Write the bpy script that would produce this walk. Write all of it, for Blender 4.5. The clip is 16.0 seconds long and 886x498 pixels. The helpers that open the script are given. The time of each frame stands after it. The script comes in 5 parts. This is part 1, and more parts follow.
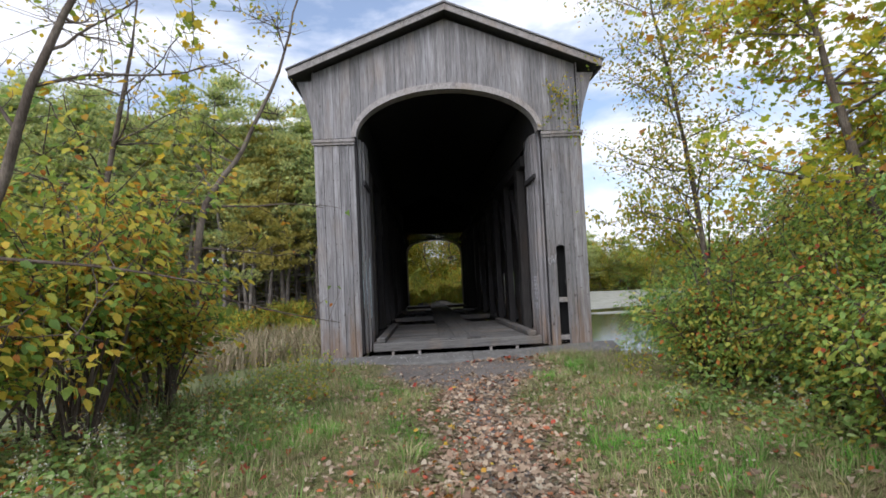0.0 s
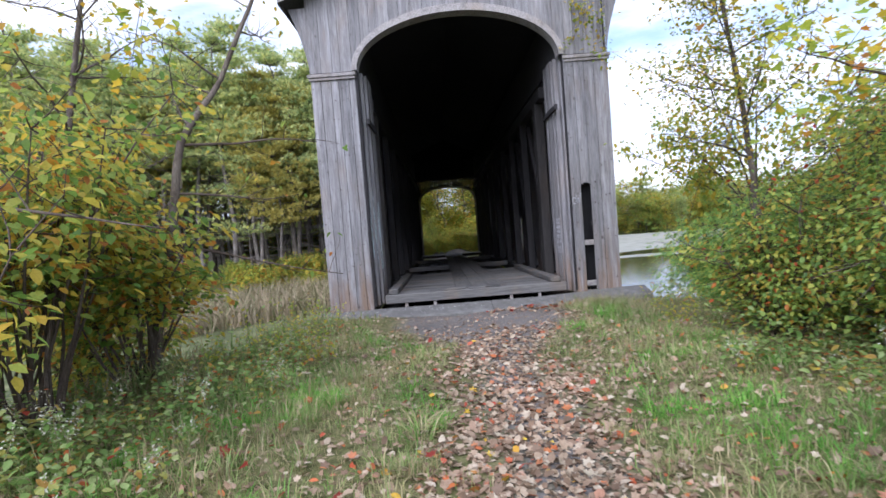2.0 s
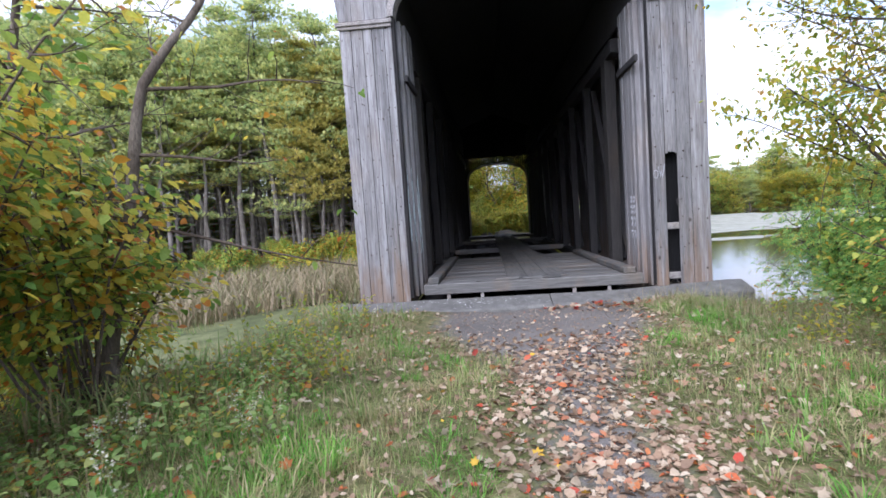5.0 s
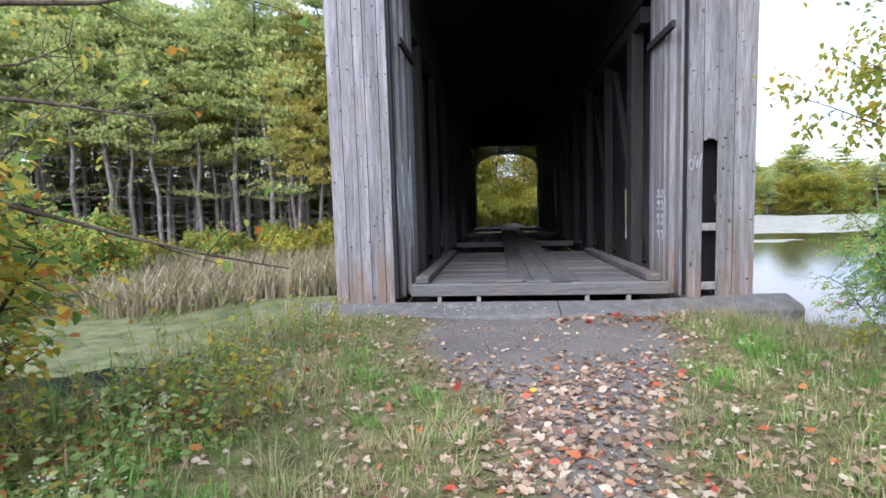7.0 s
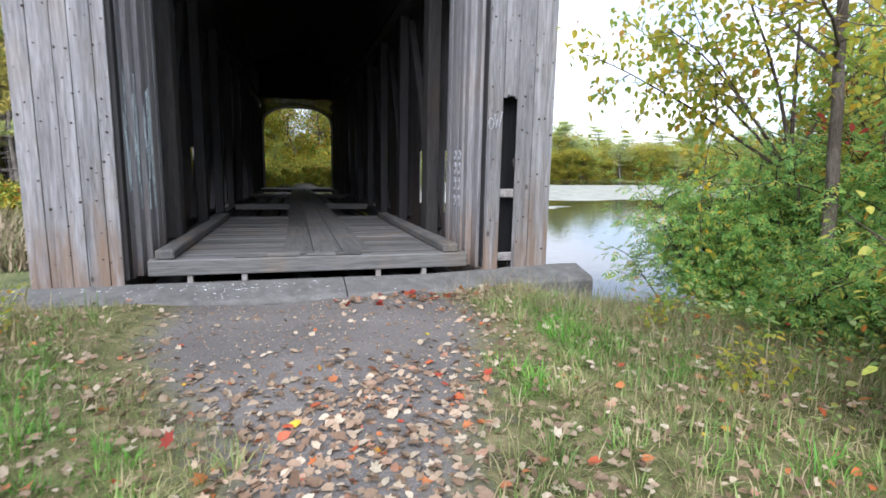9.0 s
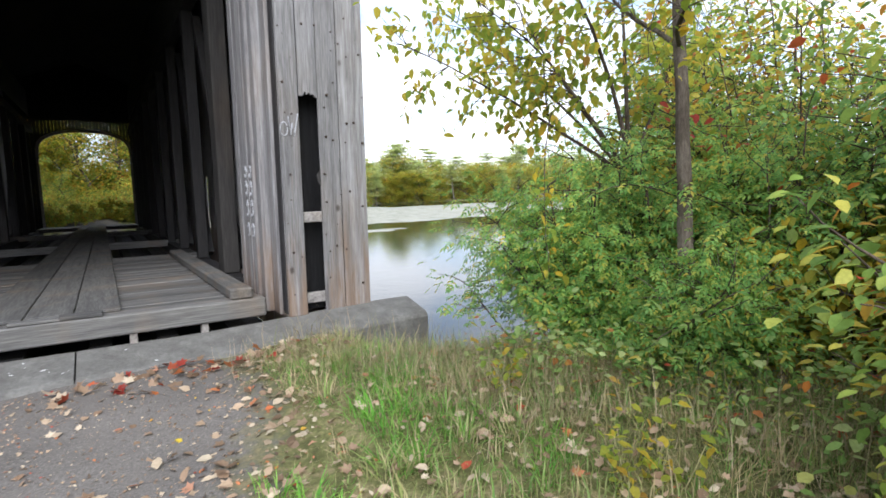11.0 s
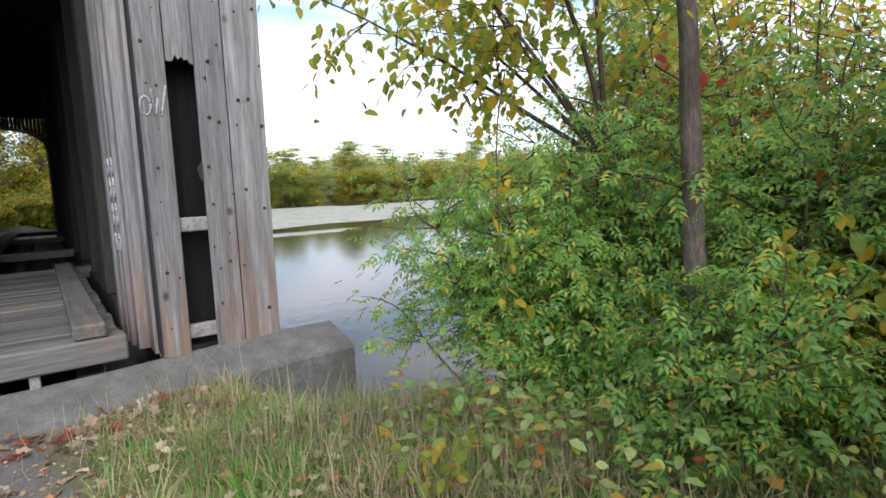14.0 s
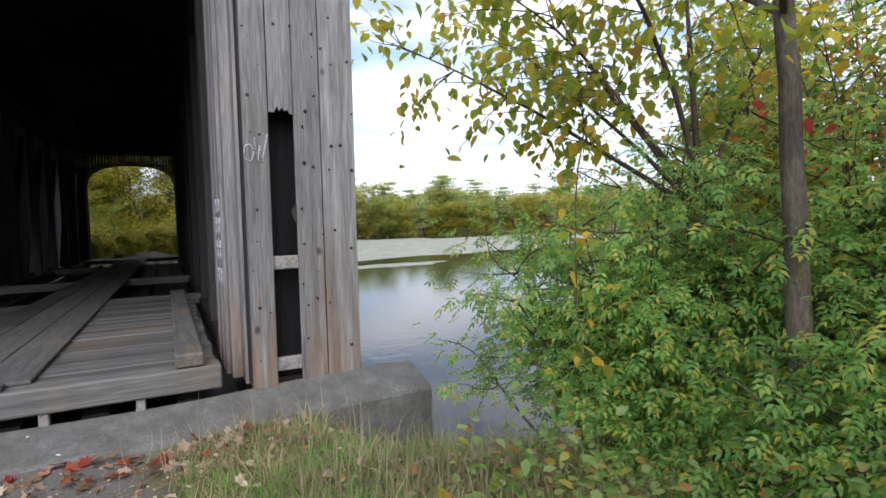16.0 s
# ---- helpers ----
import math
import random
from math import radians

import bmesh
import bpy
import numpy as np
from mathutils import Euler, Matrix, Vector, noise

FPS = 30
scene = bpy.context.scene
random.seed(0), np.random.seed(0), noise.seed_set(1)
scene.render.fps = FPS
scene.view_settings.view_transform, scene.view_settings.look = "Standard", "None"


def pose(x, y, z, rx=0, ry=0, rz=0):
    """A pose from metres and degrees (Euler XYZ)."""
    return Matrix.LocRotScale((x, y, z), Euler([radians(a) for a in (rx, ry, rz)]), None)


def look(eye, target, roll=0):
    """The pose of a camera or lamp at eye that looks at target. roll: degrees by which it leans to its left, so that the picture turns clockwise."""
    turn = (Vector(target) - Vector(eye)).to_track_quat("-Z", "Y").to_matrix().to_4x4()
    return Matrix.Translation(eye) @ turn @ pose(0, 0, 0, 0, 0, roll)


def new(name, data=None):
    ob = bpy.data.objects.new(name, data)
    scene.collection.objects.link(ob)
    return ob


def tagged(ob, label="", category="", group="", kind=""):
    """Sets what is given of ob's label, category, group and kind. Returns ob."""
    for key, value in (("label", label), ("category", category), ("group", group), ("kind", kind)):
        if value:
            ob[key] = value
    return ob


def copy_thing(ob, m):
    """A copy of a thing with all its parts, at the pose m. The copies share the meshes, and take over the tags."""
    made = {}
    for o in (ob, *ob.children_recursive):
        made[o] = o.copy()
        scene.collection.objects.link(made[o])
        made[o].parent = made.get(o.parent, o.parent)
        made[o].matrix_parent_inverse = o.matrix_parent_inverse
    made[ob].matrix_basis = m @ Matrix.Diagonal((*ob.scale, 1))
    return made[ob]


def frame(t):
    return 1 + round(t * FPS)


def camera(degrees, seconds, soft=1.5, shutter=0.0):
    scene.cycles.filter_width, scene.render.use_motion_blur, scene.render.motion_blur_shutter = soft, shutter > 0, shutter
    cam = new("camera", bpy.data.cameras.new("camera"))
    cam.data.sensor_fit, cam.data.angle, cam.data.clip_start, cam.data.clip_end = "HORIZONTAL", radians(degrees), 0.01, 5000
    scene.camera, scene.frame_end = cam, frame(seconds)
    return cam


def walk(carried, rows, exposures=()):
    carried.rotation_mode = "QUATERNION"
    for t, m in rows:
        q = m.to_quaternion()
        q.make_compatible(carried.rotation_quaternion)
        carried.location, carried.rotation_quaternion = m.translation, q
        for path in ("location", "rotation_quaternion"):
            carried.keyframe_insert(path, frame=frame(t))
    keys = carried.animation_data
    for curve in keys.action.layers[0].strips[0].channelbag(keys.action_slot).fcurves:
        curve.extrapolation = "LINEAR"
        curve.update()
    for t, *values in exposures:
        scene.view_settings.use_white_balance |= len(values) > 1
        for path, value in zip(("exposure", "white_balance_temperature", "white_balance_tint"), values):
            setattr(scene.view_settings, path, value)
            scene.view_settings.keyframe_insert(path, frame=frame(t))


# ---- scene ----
cam = camera(78.5, 16.0, soft=1.6, shutter=0.3)
PATH = [
    (0, (0.051, -0.238, 1.67), (0.121, 1.758, 1.761), -2.7),
    (0.5, (0.118, -0.16, 1.61), (0.163, 1.839, 1.592), -3.4),
    (1, (0.102, 0.077, 1.524), (0.153, 2.075, 1.445), -4.0),
    (1.5, (0.011, 0.433, 1.58), (0.067, 2.429, 1.466), -4.0),
    (2, (0.07, 0.807, 1.562), (0.076, 2.805, 1.471), -4.5),
    (2.5, (0.029, 1.18, 1.556), (-0.097, 3.173, 1.459), -4.1),
    (3, (-0.066, 1.496, 1.555), (-0.206, 3.49, 1.476), -3.7),
    (5.5, (0.066, 3.163, 1.517), (-0.114, 5.148, 1.347), -4.0),
    (6, (0.051, 3.609, 1.513), (-0.013, 5.599, 1.332), -2.3),
    (6.5, (0.152, 3.953, 1.505), (0.003, 5.94, 1.326), -2.3),
    (7, (0.175, 4.305, 1.47), (-0.029, 6.285, 1.281), -1.7),
    (7.5, (0.153, 4.665, 1.442), (0.122, 6.654, 1.238), 0.6),
    (8, (0.309, 5.025, 1.442), (0.306, 7.008, 1.179), -0.4),
    (8.5, (0.41, 5.443, 1.393), (0.577, 7.411, 1.079), -0.6),
    (9, (0.478, 5.798, 1.374), (1.004, 7.698, 1.043), 1.2),
    (9.5, (0.728, 6.107, 1.391), (1.26, 8.007, 1.06), -0.8),
    (10, (0.98, 6.477, 1.297), (1.789, 8.281, 0.998), 0.7),
    (12.5, (2.005, 7.663, 1.237), (3.122, 9.31, 1.044), -1.9),
    (13, (2.173, 7.78, 1.227), (3.279, 9.435, 1.03), -3.1),
    (13.5, (2.312, 8.029, 1.205), (3.489, 9.633, 1.0), -2.9),
    (14, (2.396, 8.146, 1.206), (3.574, 9.742, 0.949), -1.9),
    (14.5, (2.499, 8.148, 1.236), (3.53, 9.841, 0.965), -2.1),
    (15, (2.507, 8.131, 1.269), (3.446, 9.879, 1.017), -1.3),
    (15.5, (2.483, 8.131, 1.3), (3.4, 9.899, 1.112), -1.3),
    (16, (2.492, 8.121, 1.297), (3.396, 9.9, 1.169), -1.2),
]
EXPOSURES = [(0.0, 0.6, 6200, 14), (1.5, 0.98, 5800, 17), (3.0, 1.12, 5700, 18), (7.0, 1.42, 5750, 17), (9.0, 1.43, 5900, 13), (10.0, 1.43, 6200, 10), (12.5, 1.13, 6150, 12), (14.5, 1.05, 6150, 12), (16.0, 0.88, 6150, 12)]
walk(cam, [(t, look(eye, target, roll)) for t, eye, target, roll in PATH], EXPOSURES)

# ---- sky and sun ----
world = bpy.data.worlds.new("overcast_sky")
scene.world = world
world.use_nodes = True
wt = world.node_tree
wt.nodes.clear()


def wnode(kind, **values):
    n = wt.nodes.new(kind)
    for k, v in values.items():
        n.inputs[k].default_value = v
    return n


sky = wt.nodes.new("ShaderNodeTexSky")
sky.sky_type = "NISHITA"
sky.sun_disc = False
sky.sun_elevation = radians(41)
sky.sun_rotation = radians(201)
sky_bg = wnode("ShaderNodeBackground", Strength=0.12)
cloud_bg = wnode("ShaderNodeBackground", Strength=0.85)
coord = wt.nodes.new("ShaderNodeTexCoord")
flat = wnode("ShaderNodeMapping", Scale=(1.6, 1.6, 4.5))
puffs = wnode("ShaderNodeTexNoise", Scale=2.2, Detail=7.0, Roughness=0.55, Distortion=0.3)
cover = wt.nodes.new("ShaderNodeValToRGB")
cover.color_ramp.elements[0].position, cover.color_ramp.elements[1].position = 0.36, 0.56
cover.color_ramp.elements[0].color = (0.25, 0.25, 0.25, 1)
greys = wt.nodes.new("ShaderNodeValToRGB")
greys.color_ramp.elements[0].position, greys.color_ramp.elements[1].position = 0.35, 0.62
greys.color_ramp.elements[0].color = (0.52, 0.60, 0.74, 1)
greys.color_ramp.elements[1].color = (1.0, 1.02, 1.06, 1)
blend = wt.nodes.new("ShaderNodeMixShader")
wout = wt.nodes.new("ShaderNodeOutputWorld")
for a, b in ((coord.outputs["Generated"], flat.inputs["Vector"]), (flat.outputs["Vector"], puffs.inputs["Vector"]),
             (puffs.outputs["Fac"], cover.inputs["Fac"]), (puffs.outputs["Fac"], greys.inputs["Fac"]),
             (greys.outputs["Color"], cloud_bg.inputs["Color"]), (sky.outputs["Color"], sky_bg.inputs["Color"]),
             (cover.outputs["Color"], blend.inputs["Fac"]), (sky_bg.outputs["Background"], blend.inputs[1]),
             (cloud_bg.outputs["Background"], blend.inputs[2]), (blend.outputs["Shader"], wout.inputs["Surface"])):
    wt.links.new(a, b)

sun_data = bpy.data.lights.new("sun", "SUN")
sun_data.energy, sun_data.angle, sun_data.color = 2.2, radians(60), (1.0, 0.985, 0.96)
sun = new("sun", sun_data)
sun.matrix_world = look((-7, -12, 14.5), (-1, 3.6, 0))


# ---- materials ----
class Mat:
    """A node material under construction."""

    def __init__(self, name, rough=0.8, spec=0.3):
        self.m = bpy.data.materials.new(name)
        self.m.use_nodes = True
        self.t = self.m.node_tree
        self.b = self.t.nodes["Principled BSDF"]
        self.b.inputs["Roughness"].default_value = rough
        self.b.inputs["Specular IOR Level"].default_value = spec
        self.out = self.t.nodes["Material Output"]

    def node(self, kind, **values):
        n = self.t.nodes.new(kind)
        for k, v in values.items():
            n.inputs[k].default_value = v
        return n

    def link(self, a, b):
        self.t.links.new(a, b)

    def ramp(self, fac, stops):
        r = self.t.nodes.new("ShaderNodeValToRGB")
        e = r.color_ramp.elements
        while len(e) < len(stops):
            e.new(0.5)
        for el, (p, c) in zip(e, stops):
            el.position, el.color = p, (*c, 1)
        self.link(fac, r.inputs["Fac"])
        return r.outputs["Color"]

    def coords(self, space="Object", scale=(1, 1, 1)):
        c = self.t.nodes.new("ShaderNodeTexCoord")
        mp = self.node("ShaderNodeMapping", Scale=scale)
        self.link(c.outputs[space], mp.inputs["Vector"])
        return mp.outputs["Vector"]

    def world(self, scale=(1, 1, 1)):
        g = self.t.nodes.new("ShaderNodeNewGeometry")
        mp = self.node("ShaderNodeMapping", Scale=scale)
        self.link(g.outputs["Position"], mp.inputs["Vector"])
        return mp.outputs["Vector"]

    def noise(self, vec, scale, detail=4.0, rough=0.55, w=None):
        n = self.node("ShaderNodeTexNoise", Scale=scale, Detail=detail, Roughness=rough)
        self.link(vec, n.inputs["Vector"])
        return n.outputs["Fac"]

    def mix(self, a, b, fac, mode="MIX"):
        n = self.t.nodes.new("ShaderNodeMix")
        n.data_type, n.blend_type = "RGBA", mode
        for v, s in ((fac, n.inputs[0]), (a, n.inputs[6]), (b, n.inputs[7])):
            if isinstance(v, (int, float)):
                s.default_value = v
            elif isinstance(v, tuple):
                s.default_value = (*v, 1)
            else:
                self.link(v, s)
        return n.outputs[2]

    def bump(self, height, strength, dist=0.01):
        n = self.node("ShaderNodeBump", Strength=strength, Distance=dist)
        self.link(height, n.inputs["Height"])
        self.link(n.outputs["Normal"], self.b.inputs["Normal"])

    def colour(self, c):
        if isinstance(c, tuple):
            self.b.inputs["Base Color"].default_value = (*c, 1)
        else:
            self.link(c, self.b.inputs["Base Color"])


def weathered_wood(name, dark, mid, light, stretch, tint=0.35, brown=(0.22, 0.15, 0.09), rot=False):
    """Grey weathered boards: grain drawn out along one axis, tone different from board to board."""
    m = Mat(name, 0.85, 0.2)
    info = m.t.nodes.new("ShaderNodeObjectInfo")
    v = m.world(stretch)
    shift = m.t.nodes.new("ShaderNodeVectorMath")
    shift.operation = "ADD"
    off = m.t.nodes.new("ShaderNodeVectorMath")
    off.operation = "SCALE"
    off.inputs[0].default_value = (37, 23, 51)
    m.link(info.outputs["Random"], off.inputs["Scale"])
    m.link(v, shift.inputs[0])
    m.link(off.outputs[0], shift.inputs[1])
    vec = shift.outputs[0]
    fine = m.noise(vec, 26.0, 6.0, 0.65)
    broad = m.noise(vec, 5.0, 3.0, 0.5)
    c = m.ramp(fine, [(0.28, dark), (0.5, mid), (0.72, light)])
    blotch = m.noise(m.world((1, 1, 0.5)), 1.3, 4.0, 0.6)
    stain = m.ramp(blotch, [(0.52, (0, 0, 0)), (0.72, (1, 1, 1))])
    c = m.mix(c, brown, m.mix((0, 0, 0), stain, 0.45))
    tone = m.ramp(info.outputs["Random"], [(0, (1 - tint,) * 3), (0.5, (0.95, 0.94, 0.93)), (1, (1 + tint * 0.6, 1 + tint * 0.55, 1 + tint * 0.5))])
    c = m.mix(c, tone, 1.0, "MULTIPLY")
    if rot:
        sep = m.t.nodes.new("ShaderNodeSeparateXYZ")
        m.link(m.world(), sep.inputs[0])
        rise = m.node("ShaderNodeMapRange")
        m.link(sep.outputs["Z"], rise.inputs["Value"])
        for key, val in (("From Min", -0.2), ("From Max", 1.1), ("To Min", 0.34), ("To Max", 0.0)):
            rise.inputs[key].default_value = val
        creep = m.t.nodes.new("ShaderNodeMath")
        creep.operation = "ADD"
        m.link(rise.outputs[0], creep.inputs[0])
        m.link(m.noise(m.world((2.2, 2.2, 0.35)), 3.0, 5.0, 0.65), creep.inputs[1])
        c = m.mix(c, (0.20, 0.125, 0.075), m.mix((0, 0, 0), m.ramp(creep.outputs[0], [(0.62, (0, 0, 0)), (0.9, (1, 1, 1))]), 0.7))
        pale = m.ramp(m.noise(m.world((3.0, 3.0, 0.22)), 2.3, 5.0, 0.7), [(0.5, (0, 0, 0)), (0.72, (1, 1, 1))])
        c = m.mix(c, (0.43, 0.425, 0.44), m.mix((0, 0, 0), pale, 0.55))
        drip = m.ramp(m.noise(m.world((5.0, 5.0, 0.10)), 4.0, 4.0, 0.7), [(0.58, (1, 1, 1)), (0.7, (0.55, 0.54, 0.55))])
        c = m.mix(c, drip, 0.8, "MULTIPLY")
        cell = m.node("ShaderNodeTexVoronoi", Scale=2.6)
        m.link(m.world((1.0, 1.0, 0.62)), cell.inputs["Vector"])
        c = m.mix(c, m.ramp(cell.outputs["Distance"], [(0.035, (0.28, 0.24, 0.21)), (0.085, (1, 1, 1))]), 0.85, "MULTIPLY")
    streak = m.ramp(broad, [(0.3, (0.62, 0.62, 0.64)), (0.55, (1, 1, 1))])
    c = m.mix(c, streak, 0.8, "MULTIPLY")
    m.colour(c)
    m.bump(fine, 0.6, 0.006)
    return m.m


WOOD = weathered_wood("weathered_siding_wood", (0.13, 0.124, 0.124), (0.215, 0.208, 0.21), (0.32, 0.315, 0.325), (3.0, 3.0, 0.14), 0.22, (0.24, 0.19, 0.15), True)
WOOD_TRIM = weathered_wood("weathered_trim_wood", (0.14, 0.13, 0.12), (0.29, 0.27, 0.26), (0.40, 0.38, 0.37), (1.5, 1.5, 1.5), 0.1)
# deck timbers: weathered grey, darkened further in colour for the covered passage's shade
WOOD_X = weathered_wood("weathered_cross_timber", (0.068, 0.066, 0.064), (0.118, 0.115, 0.112), (0.175, 0.172, 0.167), (0.14, 3.0, 3.0))
WOOD_Y = weathered_wood("weathered_long_timber", (0.06, 0.058, 0.056), (0.102, 0.10, 0.097), (0.155, 0.152, 0.148), (3.0, 0.14, 3.0))
# inner timbers: the same grey wood, coloured dark for the passage's shade
WOOD_DARK = weathered_wood("shade_toned_inner_timber", (0.022, 0.021, 0.022), (0.04, 0.038, 0.039), (0.06, 0.057, 0.058), (3.0, 3.0, 0.14), 0.25, (0.045, 0.035, 0.028))


# near-black wood: deep shade put into the colour of gable and hollow
WOOD_SHUT = weathered_wood("shade_black_timber", (0.008, 0.008, 0.009), (0.014, 0.014, 0.015), (0.022, 0.022, 0.023), (3.0, 3.0, 0.14), 0.2, (0.012, 0.01, 0.009))
# roof boards: interior gloom mixed into the wood colour
WOOD_SHADED = weathered_wood("shade_toned_roof_boards", (0.04, 0.039, 0.041), (0.07, 0.068, 0.072), (0.10, 0.098, 0.103), (3.0, 3.0, 0.14), 0.2, (0.06, 0.05, 0.045))


def leaf_material(name, stops, shine=0.35, clear=0.6, patchy=None):
    """Foliage whose tone differs from leaf to leaf, and lets some light through."""
    m = Mat(name, 0.5, shine)
    g = m.t.nodes.new("ShaderNodeNewGeometry")
    c = m.ramp(g.outputs["Random Per Island"], stops)
    if patchy:
        where = m.ramp(m.noise(m.world(), 1.7, 4.0, 0.65), [(0.44, (0, 0, 0)), (0.6, (1, 1, 1))])
        c = m.mix(c, patchy, m.mix((0, 0, 0), where, 0.6))
    n = m.noise(m.world(), 0.9, 2.0)
    c = m.mix(c, m.ramp(n, [(0.35, (0.72, 0.75, 0.7)), (0.65, (1.18, 1.15, 1.1))]), 0.8, "MULTIPLY")
    v = m.noise(m.world(), 60.0, 3.0)
    c = m.mix(c, m.ramp(v, [(0.3, (0.75, 0.75, 0.7)), (0.6, (1.05, 1.05, 1.05))]), 0.7, "MULTIPLY")
    m.colour(c)
    tr = m.t.nodes.new("ShaderNodeBsdfTranslucent")
    m.link(c, tr.inputs["Color"])
    mixer = m.t.nodes.new("ShaderNodeMixShader")
    mixer.inputs["Fac"].default_value = clear
    m.link(m.b.outputs["BSDF"], mixer.inputs[1])
    m.link(tr.outputs["BSDF"], mixer.inputs[2])
    m.link(mixer.outputs["Shader"], m.out.inputs["Surface"])
    return m.m


GREEN, LIME = (0.13, 0.25, 0.05), (0.27, 0.35, 0.05)
YELLOW, GOLD, ORANGE, RED, BROWN = (0.66, 0.48, 0.05), (0.56, 0.33, 0.04), (0.55, 0.19, 0.04), (0.48, 0.06, 0.045), (0.22, 0.13, 0.07)
LEAF_BUSH = leaf_material("green_shrub_leaves", [(0, (0.15, 0.29, 0.09)), (0.35, (0.25, 0.45, 0.15)), (0.72, (0.34, 0.55, 0.18)), (0.9, (0.42, 0.53, 0.10)), (1.0, (0.5, 0.47, 0.07))])
LEAF_ASH = leaf_material("green_feathered_leaves", [(0, (0.16, 0.35, 0.09)), (0.45, (0.26, 0.48, 0.13)), (0.74, (0.40, 0.57, 0.15)), (0.9, (0.55, 0.57, 0.12)), (1.0, (0.66, 0.50, 0.09))], 0.4, 0.6)
LEAF_AUTUMN = leaf_material("autumn_shrub_leaves", [(0, GREEN), (0.18, (0.19, 0.31, 0.06)), (0.4, (0.43, 0.53, 0.11)), (0.6, (0.62, 0.56, 0.10)), (0.78, (0.76, 0.60, 0.09)), (0.9, GOLD), (0.97, ORANGE), (1.0, (0.5, 0.22, 0.08))])
LEAF_YELLOW = leaf_material("yellowing_leaves", [(0, (0.18, 0.26, 0.04)), (0.3, LIME), (0.6, (0.44, 0.40, 0.06)), (0.85, YELLOW), (1.0, GOLD)])
LEAF_SAPLING = leaf_material("broad_yellowing_leaves", [(0, (0.26, 0.38, 0.07)), (0.4, (0.42, 0.48, 0.08)), (0.7, (0.62, 0.56, 0.09)), (0.9, (0.72, 0.54, 0.08)), (1.0, (0.55, 0.30, 0.08))], 0.3, 0.75)
LEAF_MAPLE = leaf_material("turning_maple_leaves", [(0, (0.28, 0.42, 0.08)), (0.35, (0.46, 0.52, 0.07)), (0.65, (0.68, 0.6, 0.07)), (0.85, YELLOW), (0.95, ORANGE), (1.0, (0.5, 0.26, 0.08))], 0.35, 0.68)
LEAF_THICKET = leaf_material("thicket_leaves", [(0, (0.11, 0.2, 0.05)), (0.3, (0.27, 0.42, 0.10)), (0.6, (0.42, 0.52, 0.12)), (0.82, (0.60, 0.55, 0.11)), (0.92, (0.55, 0.36, 0.06)), (0.965, ORANGE), (1.0, RED)])
NEEDLES = leaf_material("pine_needles", [(0, (0.28, 0.39, 0.17)), (0.5, (0.50, 0.57, 0.23)), (1.0, (0.70, 0.68, 0.27))], 0.2, 0.55)
NEEDLES_GOLD = leaf_material("yellowing_pine_needles", [(0, (0.34, 0.34, 0.10)), (0.5, (0.50, 0.45, 0.12)), (1.0, (0.64, 0.52, 0.15))], 0.2, 0.5)
GRASS = leaf_material("grass_blades", [(0, (0.11, 0.23, 0.05)), (0.33, (0.20, 0.34, 0.08)), (0.52, (0.30, 0.36, 0.13)), (0.72, (0.42, 0.36, 0.20)), (1.0, (0.52, 0.43, 0.28))], 0.25, 0.35, (0.36, 0.28, 0.17))
LUSH = leaf_material("lush_grass_blades", [(0, (0.09, 0.28, 0.04)), (0.6, (0.17, 0.42, 0.06)), (1.0, (0.30, 0.46, 0.10))], 0.25, 0.4)
DRY_GRASS = leaf_material("dry_grass", [(0, (0.10, 0.23, 0.05)), (0.4, (0.19, 0.31, 0.08)), (0.6, (0.32, 0.29, 0.14)), (1.0, (0.45, 0.36, 0.23))], 0.2, 0.35, (0.29, 0.23, 0.14))
REED = leaf_material("dry_reeds", [(0, (0.17, 0.20, 0.08)), (0.4, (0.30, 0.25, 0.15)), (1.0, (0.44, 0.35, 0.26))], 0.2, 0.3)
LITTER = leaf_material("fallen_leaves", [(0, (0.14, 0.09, 0.06)), (0.3, (0.27, 0.18, 0.125)), (0.6, (0.38, 0.28, 0.20)), (0.88, (0.50, 0.42, 0.33)), (0.925, (0.36, 0.15, 0.09)), (0.965, (0.48, 0.17, 0.06)), (0.985, (0.40, 0.06, 0.04)), (1.0, YELLOW)], 0.25, 0.15)
GROUND_COVER = leaf_material("ground_cover_leaves", [(0, (0.16, 0.30, 0.07)), (0.4, (0.30, 0.44, 0.14)), (0.7, (0.46, 0.55, 0.25)), (0.85, (0.5, 0.45, 0.1)), (0.95, (0.5, 0.2, 0.06)), (1.0, RED)])
LEAF_RED = leaf_material("red_creeper_leaves", [(0, (0.33, 0.05, 0.04)), (0.6, (0.46, 0.08, 0.06)), (1.0, (0.52, 0.2, 0.06))])
FLOWER = leaf_material("pale_seed_heads", [(0, (0.42, 0.40, 0.32)), (1.0, (0.62, 0.60, 0.52))], 0.1, 0.3)


def bark_material(name, dark, light):
    m = Mat(name, 0.9, 0.15)
    f = m.noise(m.world((3, 3, 0.7)), 22.0, 5.0, 0.7)
    p = m.noise(m.world(), 3.5, 3.0)
    c = m.ramp(f, [(0.32, dark), (0.7, light)])
    c = m.mix(c, m.ramp(p, [(0.4, (0.65, 0.62, 0.58)), (0.62, (1.15, 1.15, 1.1))]), 0.9, "MULTIPLY")
    m.colour(c)
    m.bump(f, 0.8, 0.012)
    return m.m


BARK = bark_material("grey_brown_bark", (0.075, 0.06, 0.05), (0.20, 0.17, 0.145))
BARK_PINE = bark_material("pine_bark", (0.10, 0.088, 0.08), (0.27, 0.245, 0.23))
